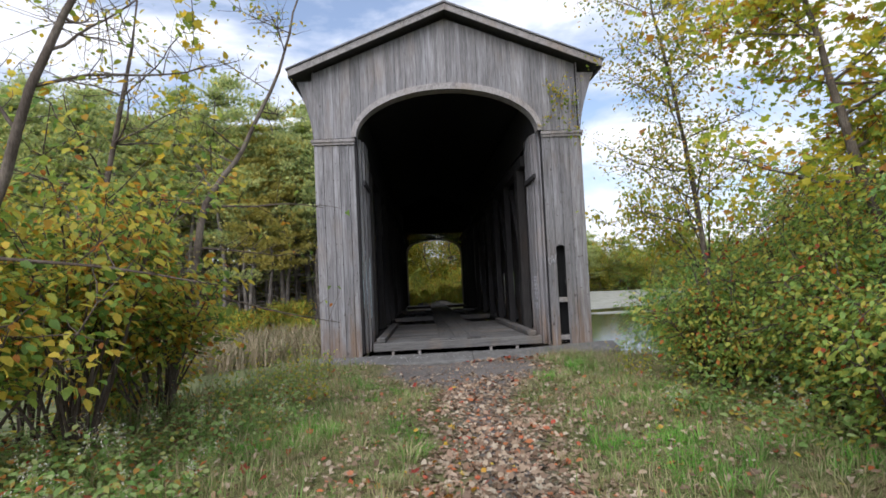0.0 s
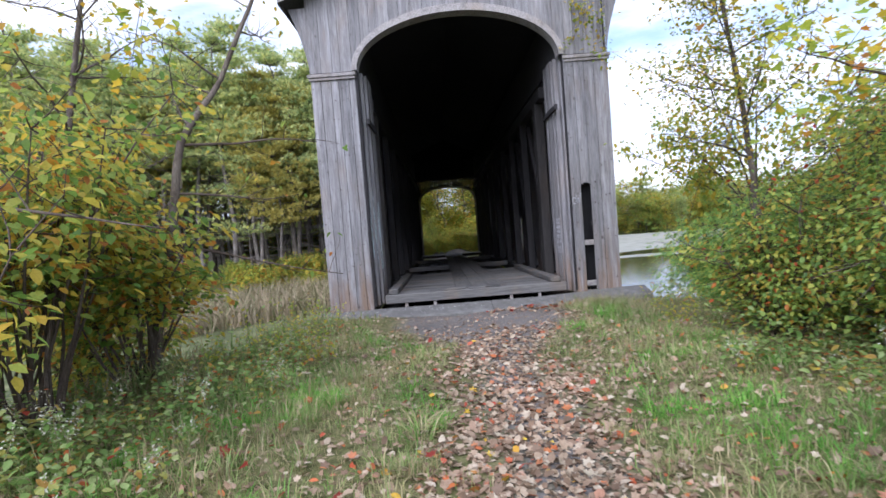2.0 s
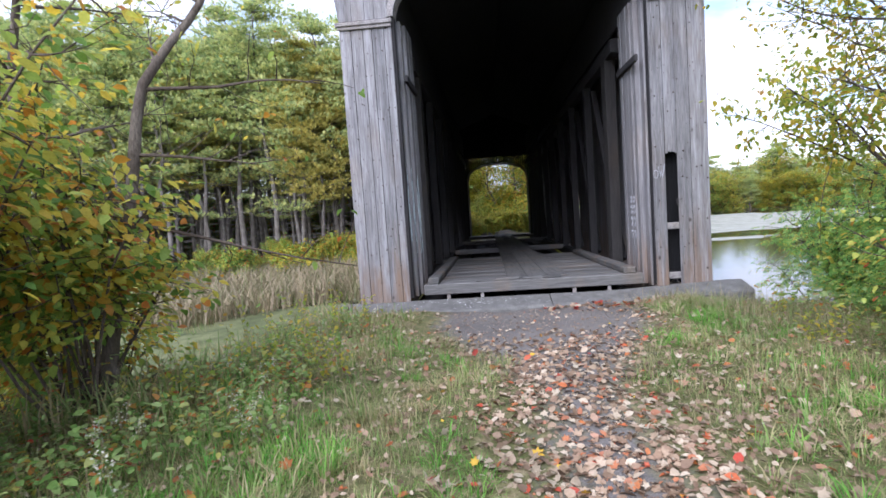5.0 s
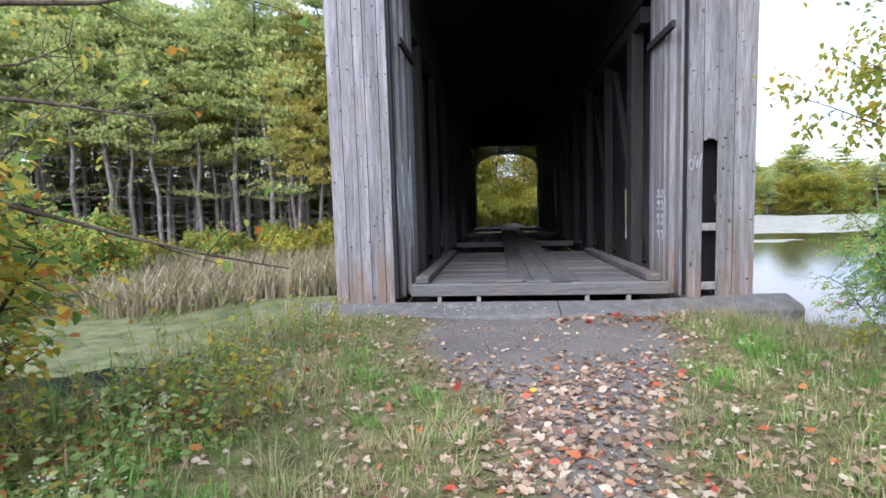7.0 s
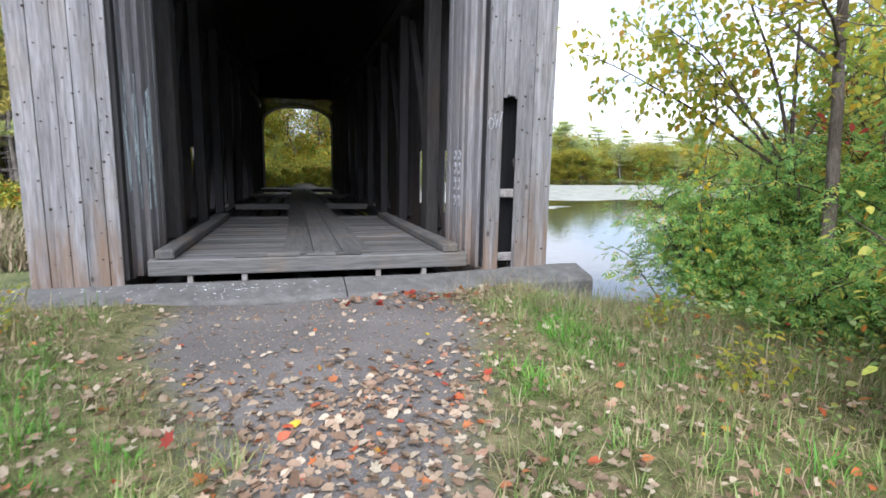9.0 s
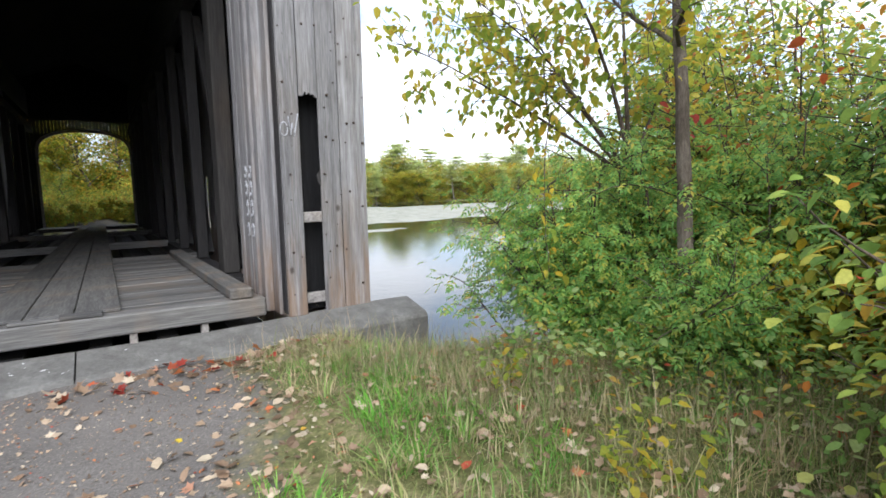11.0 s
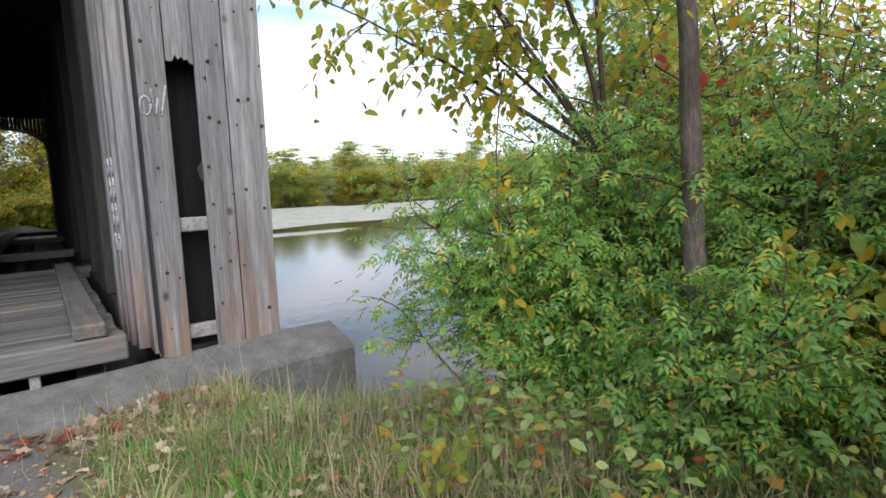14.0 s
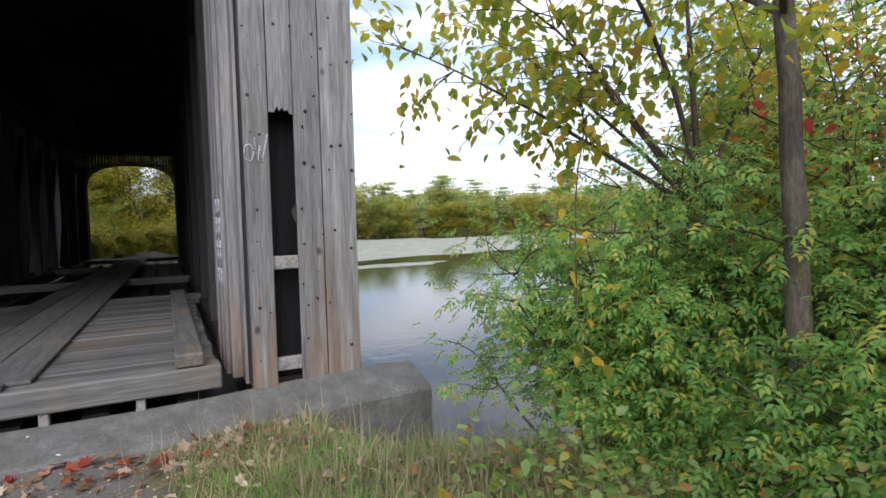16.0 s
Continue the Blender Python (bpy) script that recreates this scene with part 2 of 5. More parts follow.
TWIG = bark_material("twig_bark", (0.055, 0.042, 0.035), (0.15, 0.12, 0.10))

STALK = bark_material("green_tan_stalk", (0.20, 0.20, 0.09), (0.40, 0.36, 0.20))

m = Mat("soil_and_gravel", 0.95, 0.15)
v = m.world()
big, mid, fine = m.noise(v, 0.8, 4), m.noise(v, 7.0, 5, 0.6), m.noise(v, 70.0, 4, 0.7)
gravel = m.ramp(fine, [(0.3, (0.085, 0.078, 0.073)), (0.55, (0.165, 0.15, 0.138)), (0.75, (0.29, 0.268, 0.246))])
soil = m.ramp(mid, [(0.3, (0.07, 0.075, 0.03)), (0.5, (0.14, 0.145, 0.06)), (0.7, (0.24, 0.20, 0.12))])
soil = m.mix(soil, m.ramp(m.noise(v, 34.0, 5, 0.75), [(0.35, (0.45, 0.45, 0.42)), (0.62, (1.25, 1.2, 1.15))]), 0.85, "MULTIPLY")
sep = m.t.nodes.new("ShaderNodeSeparateXYZ")
m.link(m.world(), sep.inputs[0])
side = m.t.nodes.new("ShaderNodeMath")
side.operation = "SUBTRACT"
m.link(sep.outputs["X"], side.inputs[0])
side.inputs[1].default_value = 0.75
wide = m.t.nodes.new("ShaderNodeMath")
wide.operation = "ABSOLUTE"
m.link(side.outputs[0], wide.inputs[0])
flare = m.node("ShaderNodeMapRange")
m.link(sep.outputs["Y"], flare.inputs["Value"])
for k, val in (("From Min", 7.5), ("From Max", 11.0), ("To Min", 0.0), ("To Max", 1.3)):
    flare.inputs[k].default_value = val
reach = m.t.nodes.new("ShaderNodeMath")
reach.operation = "SUBTRACT"
m.link(wide.outputs[0], reach.inputs[0])
m.link(flare.outputs[0], reach.inputs[1])
jag = m.t.nodes.new("ShaderNodeMath")
jag.operation = "ADD"
m.link(reach.outputs[0], jag.inputs[0])
m.link(mid, jag.inputs[1])
on_path = m.ramp(jag.outputs[0], [(0.95, (1, 1, 1)), (1.35, (0, 0, 0))])
m.t.nodes[-1].color_ramp.elements[0].position = 0.62
m.t.nodes[-1].color_ramp.elements[1].position = 0.98
c = m.mix(soil, gravel, on_path)
m.colour(m.mix(c, m.ramp(big, [(0.35, (0.75, 0.75, 0.75)), (0.65, (1.1, 1.1, 1.1))]), 0.8, "MULTIPLY"))
m.bump(fine, 0.4, 0.015)
GROUND = m.m

m = Mat("pond_water", 0.06, 0.5)
m.colour((0.012, 0.016, 0.014))
m.b.inputs["IOR"].default_value = 1.33
rip = m.noise(m.world((1, 1, 1)), 2.2, 4.0, 0.6)
m.bump(rip, 0.12, 0.05)
WATER = m.m

m = Mat("duckweed", 0.7, 0.3)
v = m.world()
c = m.ramp(m.noise(v, 1.1, 6, 0.7), [(0.3, (0.15, 0.16, 0.11)), (0.5, (0.26, 0.255, 0.205)), (0.7, (0.34, 0.33, 0.28))])
m.colour(c)
m.bump(m.noise(v, 9.0, 4), 0.4, 0.02)
ALGAE_PALE = m.m
m = Mat("green_duckweed", 0.7, 0.3)
v = m.world()
m.colour(m.ramp(m.noise(v, 1.6, 6, 0.7), [(0.3, (0.035, 0.045, 0.02)), (0.48, (0.10, 0.115, 0.045)), (0.7, (0.20, 0.20, 0.10))]))
m.bump(m.noise(v, 12.0, 4), 0.4, 0.02)
ALGAE_GREEN = m.m

m = Mat("old_concrete", 0.9, 0.25)
v = m.world()
f, p = m.noise(v, 38.0, 6, 0.75), m.noise(v, 4.5, 7, 0.75)
c = m.ramp(p, [(0.25, (0.09, 0.085, 0.078)), (0.5, (0.145, 0.14, 0.132)), (0.72, (0.215, 0.21, 0.198))])
c = m.mix(c, m.ramp(f, [(0.3, (0.7, 0.7, 0.7)), (0.65, (1.1, 1.1, 1.1))]), 0.8, "MULTIPLY")
m.colour(c)
m.bump(f, 0.9, 0.015)
CONCRETE = m.m

m = Mat("white_chipped_paint", 0.8, 0.3)
m.colour(m.ramp(m.noise(m.world(), 50.0, 4), [(0.35, (0.2, 0.2, 0.21)), (0.6, (0.38, 0.38, 0.40))]))
PAINT = m.m
m = Mat("rusty_iron", 0.8, 0.4)
m.colour(m.ramp(m.noise(m.world(), 80.0, 4), [(0.35, (0.02, 0.014, 0.011)), (0.6, (0.06, 0.04, 0.03))]))
IRON = m.m
m = Mat("grey_roof_shingle", 0.9, 0.2)
m.colour(m.ramp(m.noise(m.world((1, 1, 1)), 8.0, 5), [(0.35, (0.10, 0.10, 0.105)), (0.65, (0.20, 0.20, 0.205))]))
m.bump(m.noise(m.world(), 60.0, 4), 0.5, 0.01)
ROOFING = m.m


# ---- mesh helpers ----
def mesh_object(name, verts, faces, mat, parent=None, label="", smooth=False):
    me = bpy.data.meshes.new(name)
    me.from_pydata([tuple(v) for v in verts], [], [tuple(f) for f in faces])
    me.materials.append(mat)
    if smooth:
        me.polygons.foreach_set("use_smooth", [True] * len(me.polygons))
    me.update()
    ob = new(name, me)
    ob.parent = parent
    if label:
        ob["label"] = label
    return ob


def box_geo(x0, x1, y0, y1, z0, z1, c=0.008):
    """A box with chamfered edges: vertices and faces."""
    lo, hi = (x0, y0, z0), (x1, y1, z1)
    verts, at = [], {}
    for i in range(8):
        s = [(i >> k) & 1 for k in range(3)]
        for axis in range(3):
            p = []
            for k in range(3):
                edge = hi[k] if s[k] else lo[k]
                p.append(edge if k == axis else edge + (-c if s[k] else c))
            at[(i, axis)] = len(verts)
            verts.append(tuple(p))
    faces = []
    for axis in range(3):
        u, w = (axis + 1) % 3, (axis + 2) % 3
        for side in (0, 1):
            b = side << axis
            loop = [b, b | 1 << u, b | 1 << u | 1 << w, b | 1 << w]
            if not side:
                loop.reverse()
            faces.append([at[(i, axis)] for i in loop])
        for a, d in ((0, 0), (1, 0), (0, 1), (1, 1)):
            i = (a << u) | (d << w)
            j = i | 1 << axis
            f = [at[(i, u)], at[(j, u)], at[(j, w)], at[(i, w)]]
            faces.append(f if (a ^ d) else f[::-1])
    for i in range(8):
        f = [at[(i, 0)], at[(i, 1)], at[(i, 2)]]
        faces.append(f if bin(i).count("1") % 2 else f[::-1])
    return verts, faces


def timber(name, box, mat, parent, label="", c=0.008, shear=0.0, turn=None):
    """A chamfered timber; shear drops it along y, turn is a pose applied to it."""
    v, f = box_geo(*box, c)
    if turn is not None:
        v = [tuple(turn @ Vector(p)) for p in v]
    if shear:
        v = [(x, y, z + shear * (y - 13.1)) for x, y, z in v]
    return mesh_object(name, v, f, mat, parent, label)


def prism(name, outline, y0, y1, mat, parent, label=""):
    """An outline in x and z drawn out from y0 to y1."""
    n = len(outline)
    v = [(x, y0, z) for x, z in outline] + [(x, y1, z) for x, z in outline]
    f = [list(range(n)), list(range(2 * n - 1, n - 1, -1))]
    f += [[i, i + n, (i + 1) % n + n, (i + 1) % n] for i in range(n)]
    return mesh_object(name, v, f, mat, parent, label)


class Tubes:
    """Tapered round limbs gathered into one mesh."""

    def __init__(self):
        self.v, self.f = [], []

    def add(self, pts, radii, sides=6):
        base = len(self.v)
        for i, (p, r) in enumerate(zip(pts, radii)):
            d = Vector(pts[min(i + 1, len(pts) - 1)]) - Vector(pts[max(i - 1, 0)])
            d.normalize()
            a = d.orthogonal().normalized() if abs(d.z) < 0.99 else Vector((1, 0, 0))
            if abs(d.z) < 0.99:
                a = d.cross(Vector((0, 0, 1))).normalized()
            b = d.cross(a)
            for k in range(sides):
                w = 2 * math.pi * k / sides
                self.v.append(tuple(Vector(p) + (a * math.cos(w) + b * math.sin(w)) * r))
        for i in range(len(pts) - 1):
            for k in range(sides):
                q = base + i * sides
                self.f.append((q + k, q + (k + 1) % sides, q + sides + (k + 1) % sides, q + sides + k))
        self.f.append(tuple(base + (len(pts) - 1) * sides + k for k in range(sides)))

    def build(self, name, mat, parent=None):
        return mesh_object(name, self.v, self.f, mat, parent, smooth=True)


LEAF_FINE = (np.array([(0, 0, 0), (-.25, .3, .07), (.25, .3, .07), (-.2, .68, .05), (.2, .68, .05), (0, 1, -.08), (0, .32, 0), (0, .68, -.01)], float),
             [(0, 2, 6), (0, 6, 1), (6, 2, 4), (6, 4, 7), (1, 6, 7), (1, 7, 3), (7, 4, 5), (3, 7, 5)])
LEAF_COARSE = (np.array([(0, 0, 0), (-.3, .45, .05), (.3, .45, .05), (0, 1, -.05)], float), [(0, 2, 1), (1, 2, 3)])
LEAF_LOBED = (np.array([(0, 0, 0), (.18, .12, .02), (.5, .2, .1), (.32, .42, .03), (.46, .72, .1), (.17, .66, 0), (0, 1, -.08), (-.17, .66, 0), (-.46, .72, .1), (-.32, .42, .03), (-.5, .2, .1), (-.18, .12, .02), (0, .45, -.03)], float),
              [(i, (i + 1) % 12, 12) for i in range(12)])
def pinnate_leaf():
    """A feathered leaf: seven leaflets along a stalk, each folded at its midrib."""
    v, f = [], []
    for (x, y), ang, ln in (((0, .18), 1.0, .34), ((0, .18), -1.0, .34), ((0, .42), .9, .38), ((0, .42), -.9, .38), ((0, .64), .75, .36), ((0, .64), -.75, .36), ((0, .72), 0.0, .40)):
        dx, dy = math.sin(ang), math.cos(ang)
        b = len(v)
        for u, w, z in ((0, 0, 0), (.45, .2, .04), (.45, -.2, .04), (.5, 0, 0), (1, 0, -.06)):
            v.append((x + ln * (u * dx + w * dy), y + ln * (u * dy - w * dx), z * ln * 3 - .05 * y))
        f += [(b, b + 1, b + 3), (b, b + 3, b + 2), (b + 3, b + 1, b + 4), (b + 2, b + 3, b + 4)]
    return np.array(v, float), f


LEAF_PINNATE = pinnate_leaf()
NEEDLE_TUFT = (np.array([(0, 0, 0), (-.2, .55, .12), (.2, .55, .12), (0, 1, .05), (-.45, .75, -.05), (-.28, .3, 0), (.45, .75, -.05), (.28, .3, 0)], float),
               [(0, 2, 1), (1, 2, 3), (0, 5, 4), (0, 6, 7)])


def scatter(name, kind, pos, heading, tilt, roll, size, mat, parent=None, label="", width=1.0):
    """Many small leaves as one mesh: at pos, turned by heading, tilted up and rolled (radians), each size long."""
    tv, tf = kind
    n, k = len(pos), len(tv)
    sx = np.asarray(size)[:, None]
    p = np.broadcast_to(tv, (n, k, 3)).copy()
    p[..., 0] *= sx * width
    p[..., 1] *= sx
    p[..., 2] *= sx
    cr, sr = np.cos(roll)[:, None], np.sin(roll)[:, None]
    x, y, z = p[..., 0] * cr + p[..., 2] * sr, p[..., 1], -p[..., 0] * sr + p[..., 2] * cr
    ct, st = np.cos(tilt)[:, None], np.sin(tilt)[:, None]
    y, z = y * ct - z * st, y * st + z * ct
    ch, sh = np.cos(heading)[:, None], np.sin(heading)[:, None]
    x, y = x * ch - y * sh, x * sh + y * ch
    v = np.stack([x, y, z], -1) + np.asarray(pos)[:, None, :]
    f = (np.array(tf)[None] + (np.arange(n) * k)[:, None, None]).reshape(-1, 3)
    me = bpy.data.meshes.new(name)
    me.vertices.add(n * k)
    me.vertices.foreach_set("co", v.ravel())
    me.loops.add(f.size)
    me.loops.foreach_set("vertex_index", f.ravel().astype(np.int32))
    me.polygons.add(len(f))
    me.polygons.foreach_set("loop_start", np.arange(0, f.size, 3, dtype=np.int32))
    me.update(calc_edges=True)
    me.materials.append(mat)
    ob = new(name, me)
    ob.parent = parent
    if label:
        ob["label"] = label
    return ob


RNG = np.random.default_rng(7)


def leaves_on(name, kind, tips, per, spread, size, mat, parent, droop=0.5, label="", outward=False):
    """A crown: per leaves round each tip; outward turns them away from the middle."""
    tips = np.asarray(tips)
    pos = np.repeat(tips, per, axis=0) + RNG.normal(0, spread, (len(tips) * per, 3))
    n = len(pos)
    if outward:
        mid = tips[:, :2].mean(0)
        turn = np.arctan2(-(pos[:, 0] - mid[0]), pos[:, 1] - mid[1]) + RNG.normal(0, 0.8, n)
        return scatter(name, kind, pos, turn, RNG.normal(-0.45, 0.35, n), RNG.normal(0, 0.4, n), RNG.uniform(0.65, 1.25, n) * size, mat, parent, label, 1.2 if kind is LEAF_FINE else 1.0)
    return scatter(name, kind, pos, RNG.uniform(0, 6.28, n), RNG.normal(-0.5 * droop, 0.4, n), RNG.normal(0, 0.42, n), RNG.uniform(0.6, 1.25, n) * size, mat, parent, label, 1.2 if kind is LEAF_FINE else 1.0)


def limb(rng, start, way, length, r0, r1, steps=6, wander=0.18, lift=0.05):
    """A wandering limb: points and radii."""
    pts, p, d = [Vector(start)], Vector(start), Vector(way).normalized()
    for _ in range(steps):
        d = (d + Vector((rng.gauss(0, wander), rng.gauss(0, wander), rng.gauss(0, wander * 0.6) + lift))).normalized()
        p = p + d * (length / steps)
        pts.append(p.copy())
    return pts, [r0 + (r1 - r0) * i / steps for i in range(steps + 1)]


# ---- ground ----
WATER_Z, SLOPE = -1.6, -0.0285


def smooth(a, b, x):
    t = np.clip((x - a) / (b - a), 0, 1)
    return t * t * (3 - 2 * t)


def ground_z(x, y):
    """The height of the land: a causeway that ends at the bridge, banks, pond bed and far shores."""
    x, y = np.asarray(x, float), np.asarray(y, float)
    top = 0.08 - 0.037 * np.clip(y, -30, 13)
    top = top + 0.10 * smooth(1.9, 3.4, x) + 0.06 * smooth(-0.9, -2.2, x)
    top = top - 0.5 * smooth(3.2, 4.3, x) * smooth(10.8, 12.2, y) - 0.02 * smooth(11.5, 12.4, y)
    bottom = -3.0
    right = 4.9 + 6.5 * smooth(10.5, 3.0, y) + 25 * smooth(2, -25, y)
    left = -2.7 - 2.2 * smooth(9.5, 4.0, y) - 25 * smooth(2, -25, y)
    near = smooth(left - 3.4, left + 0.3, x) * smooth(right + 2.6, right - 0.5, x) * smooth(13.5, 12.75, y)
    far_top = -0.9 + 0.0 * x
    far = smooth(43.2, 44.2, y) * smooth(-9, -4.5, x) * smooth(11, 6.5, x)
    woods = smooth(27, 34, y - 0.25 * (x + 9)) * smooth(-3.5, -8, x)
    woods = np.maximum(woods, smooth(-14, -20, x))
    shore = np.maximum(smooth(66, 74, y - 0.12 * (x - 20)), smooth(52, 60, y) * smooth(20, 8, x))
    shore = np.maximum(shore, smooth(48, 60, x))
    h = np.maximum(bottom + (top - bottom) * near, bottom + (far_top - bottom) * far)
    h = np.maximum(h, bottom + 1.9 * woods)
    h = np.maximum(h, bottom + 2.0 * shore)
    spit = smooth(0.0, 1.4, x - 2.9 - 1.2 * (y - 8.1)) * smooth(5.2, 6.4, x) * smooth(60, 40, x) * smooth(4, 7, y)
    h = np.maximum(h, bottom + 2.5 * spit)
    return h + 0.03 * np.sin(x * 2.3 + 1.1) * np.sin(y * 1.9) + 0.015 * np.sin(x * 6.1) * np.sin(y * 5.3 + 2)


def axis_steps(lo, hi, a, b, fine):
    s = list(np.arange(a, b + 1e-6, fine))
    step, p = fine, b
    while p < hi:
        step *= 1.35
        p += step
        s.append(min(p, hi))
    step, p = fine, a
    while p > lo:
        step *= 1.35
        p -= step
        s.insert(0, max(p, lo))
    return np.array(s)


gx, gy = axis_steps(-900, 900, -9, 13, 0.2), axis_steps(-600, 1500, -3, 15, 0.2)
X, Y = np.meshgrid(gx, gy)
Z = ground_z(X, Y)
nx = len(gx)
cells = [(j * nx + i, j * nx + i + 1, (j + 1) * nx + i + 1, (j + 1) * nx + i) for j in range(len(gy) - 1) for i in range(nx - 1)]
ground = mesh_object("ground", np.stack([X, Y, Z], -1).reshape(-1, 3), cells, GROUND, smooth=True)
tagged(ground, "leaf-strewn gravel path and grassy banks of an old causeway", "ground", kind="structure")

water = mesh_object("water", [(-400, -200, WATER_Z), (400, -200, WATER_Z), (400, 300, WATER_Z), (-400, 300, WATER_Z)], [(0, 1, 2, 3)], WATER)
tagged(water, "still grey pond water reflecting the cloudy sky", "water", kind="structure")


def mat_of_weed(name, cx, cy, rx, ry, mat, seed, label, lift):
    rng = random.Random(seed)
    ph = [rng.uniform(0, 6.28) for _ in range(5)]
    ring, n = [], 90
    for i in range(n):
        a = 2 * math.pi * i / n
        r = 1 + 0.12 * math.sin(3 * a + ph[0]) + 0.10 * math.sin(5 * a + ph[1]) + 0.06 * math.sin(11 * a + ph[2]) + 0.05 * math.sin(23 * a + ph[3])
        ring.append((cx + rx * r * math.cos(a), cy + ry * r * math.sin(a)))
    z0, z1 = WATER_Z - 0.01, WATER_Z + lift
    v = [(x, y, z0) for x, y in ring] + [(x, y, z1) for x, y in ring]
    f = [list(range(n, 2 * n))] + [[i, (i + 1) % n, (i + 1) % n + n, i + n] for i in range(n)]
    return tagged(mesh_object(name, v, f, mat), label, "algae", kind="stuff")

# ---- bridge ----
bridge = tagged(new("covered_bridge"), "weathered grey wooden covered bridge with an arched portal", "bridge")
FRONT, BACK = 13.1, 44.0
L_OUT, L_IN, R_IN, R_OUT = -2.55, -1.55, 3.11, 4.11
MIDX, SPRING, CROWN = 0.76, 5.2, 6.31
EAVE_Z, RIDGE_Z = 6.62, 8.12
EAVE_L, EAVE_R = -2.92, 4.52


def arch_z(x, half=2.26, spring=SPRING, crown=CROWN):
    u = min(1.0, abs(x - MIDX) / half)
    return spring + (crown - spring) * math.sqrt(max(0.0, 1 - u * u))


def roof_z(x):
    return RIDGE_Z - (RIDGE_Z - EAVE_Z) * abs(x - 0.81) / 3.85


# front truss posts: grey wood darkened in colour for the dim interior
INNER = weathered_wood("shade_toned_truss_wood", (0.03, 0.028, 0.027), (0.055, 0.051, 0.049), (0.085, 0.079, 0.075), (3.0, 3.0, 0.14), 0.25, (0.09, 0.065, 0.045))
rb = random.Random(3)
# corner boards beside the opening
def pier_boards(edges, skip=None):
    for i, (a, b) in enumerate(zip(edges[:-1], edges[1:])):
        dy = rb.uniform(-0.008, 0.008)
        z0 = -0.22 if a > 0 else -0.27
        if i == skip:
            n = 9
            low = [(a + 0.004 + (b - a - 0.008) * k / n, 2.226 + rb.uniform(-0.02, 0.05) - 0.04 * (k in (0, n))) for k in range(n + 1)]
            prism("siding_board", low + [(b - 0.004, 5.1), (a + 0.004, 5.1)], FRONT + dy, FRONT + 0.03 + dy, WOOD, bridge, "broken board that ends in a ragged edge")
        else:
            timber("siding_board", (a + 0.004, b - 0.004, FRONT + dy, FRONT + 0.03 + dy, z0, 5.1), WOOD, bridge, c=0.005)


pier_boards([L_OUT, -2.33, -2.10, -1.93, -1.70, L_IN])
pier_boards([R_IN, 3.33, 3.545, 3.79, R_OUT], skip=1)
timber("crosspiece", (3.30, 3.58, FRONT + 0.035, FRONT + 0.10, 0.83, 0.95), WOOD_TRIM, bridge)
timber("crosspiece", (3.30, 3.58, FRONT + 0.035, FRONT + 0.10, -0.10, 0.02), WOOD_TRIM, bridge)
# a board end gnawed at its edge
prism("board_splinter", [(3.545, 1.42), (3.50, 1.36), (3.52, 1.28), (3.545, 1.24)], FRONT + 0.004, FRONT + 0.02, WOOD_DARK, bridge)
# black panel put in for the shaded hollow behind the slot
timber("backing_board", (3.24, 4.05, FRONT + 0.26, FRONT + 0.29, -0.22, 5.0), WOOD_SHUT, bridge, "black board added for the shade behind the broken board")
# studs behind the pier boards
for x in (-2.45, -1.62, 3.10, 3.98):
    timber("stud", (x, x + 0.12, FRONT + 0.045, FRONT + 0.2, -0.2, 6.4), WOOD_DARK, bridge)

# boards above the arch
xs = [L_OUT]
while xs[-1] < R_OUT - 0.2:
    xs.append(min(R_OUT, xs[-1] + rb.uniform(0.17, 0.29)))
for a, b in zip(xs[:-1], xs[1:]):
    n = 4
    low = []
    for k in range(n + 1):
        x = a + 0.003 + (b - a - 0.006) * k / n
        low.append((x, 5.13 if x < L_IN or x > R_IN else max(5.13, arch_z(x))))
    dy = rb.uniform(-0.008, 0.008)
    top = [(b - 0.003, roof_z(b) - 0.05), (a + 0.003, roof_z(a) - 0.05)]
    if a < 0.81 < b:
        top.insert(1, (0.81, RIDGE_Z - 0.05))
    prism("gable_board", low + top, FRONT + dy, FRONT + 0.03 + dy, WOOD, bridge)
# flared shoulders under the eaves
for side, x0, x1 in ((-1, L_OUT, EAVE_L), (1, R_OUT, EAVE_R)):
    reach = abs(x1 - x0)
    for lo, hi in ((0.0, 0.5), (0.5, 1.0)):
        edge = []
        for k in range(9):
            u = k / 8
            z = 5.13 + (6.58 - 5.13) * u
            edge.append((u ** 1.5 * reach, z))
        inner = [(w * lo, z) for w, z in edge]
        outer = [(w * hi, z) for w, z in edge]
        ring = [(x0 + side * w, z) for w, z in inner[1:]][::-1] + [(x0 + side * w, z) for w, z in outer]
        prism("shoulder_board", ring, FRONT + 0.002, FRONT + 0.03, WOOD, bridge)

# trim: pier caps, arch band, rake boards
for a, b in ((L_OUT - 0.06, L_IN + 0.02), (R_IN - 0.02, R_OUT + 0.05)):
    timber("pier_cap", (a, b, FRONT - 0.075, FRONT - 0.012, 5.02, 5.10), WOOD_TRIM, bridge, "projecting cap moulding", 0.012)
    timber("pier_cap_fillet", (a + 0.03, b - 0.02, FRONT - 0.045, FRONT - 0.012, 4.96, 5.018), WOOD_TRIM, bridge)
outer_ring, inner_ring = [], []
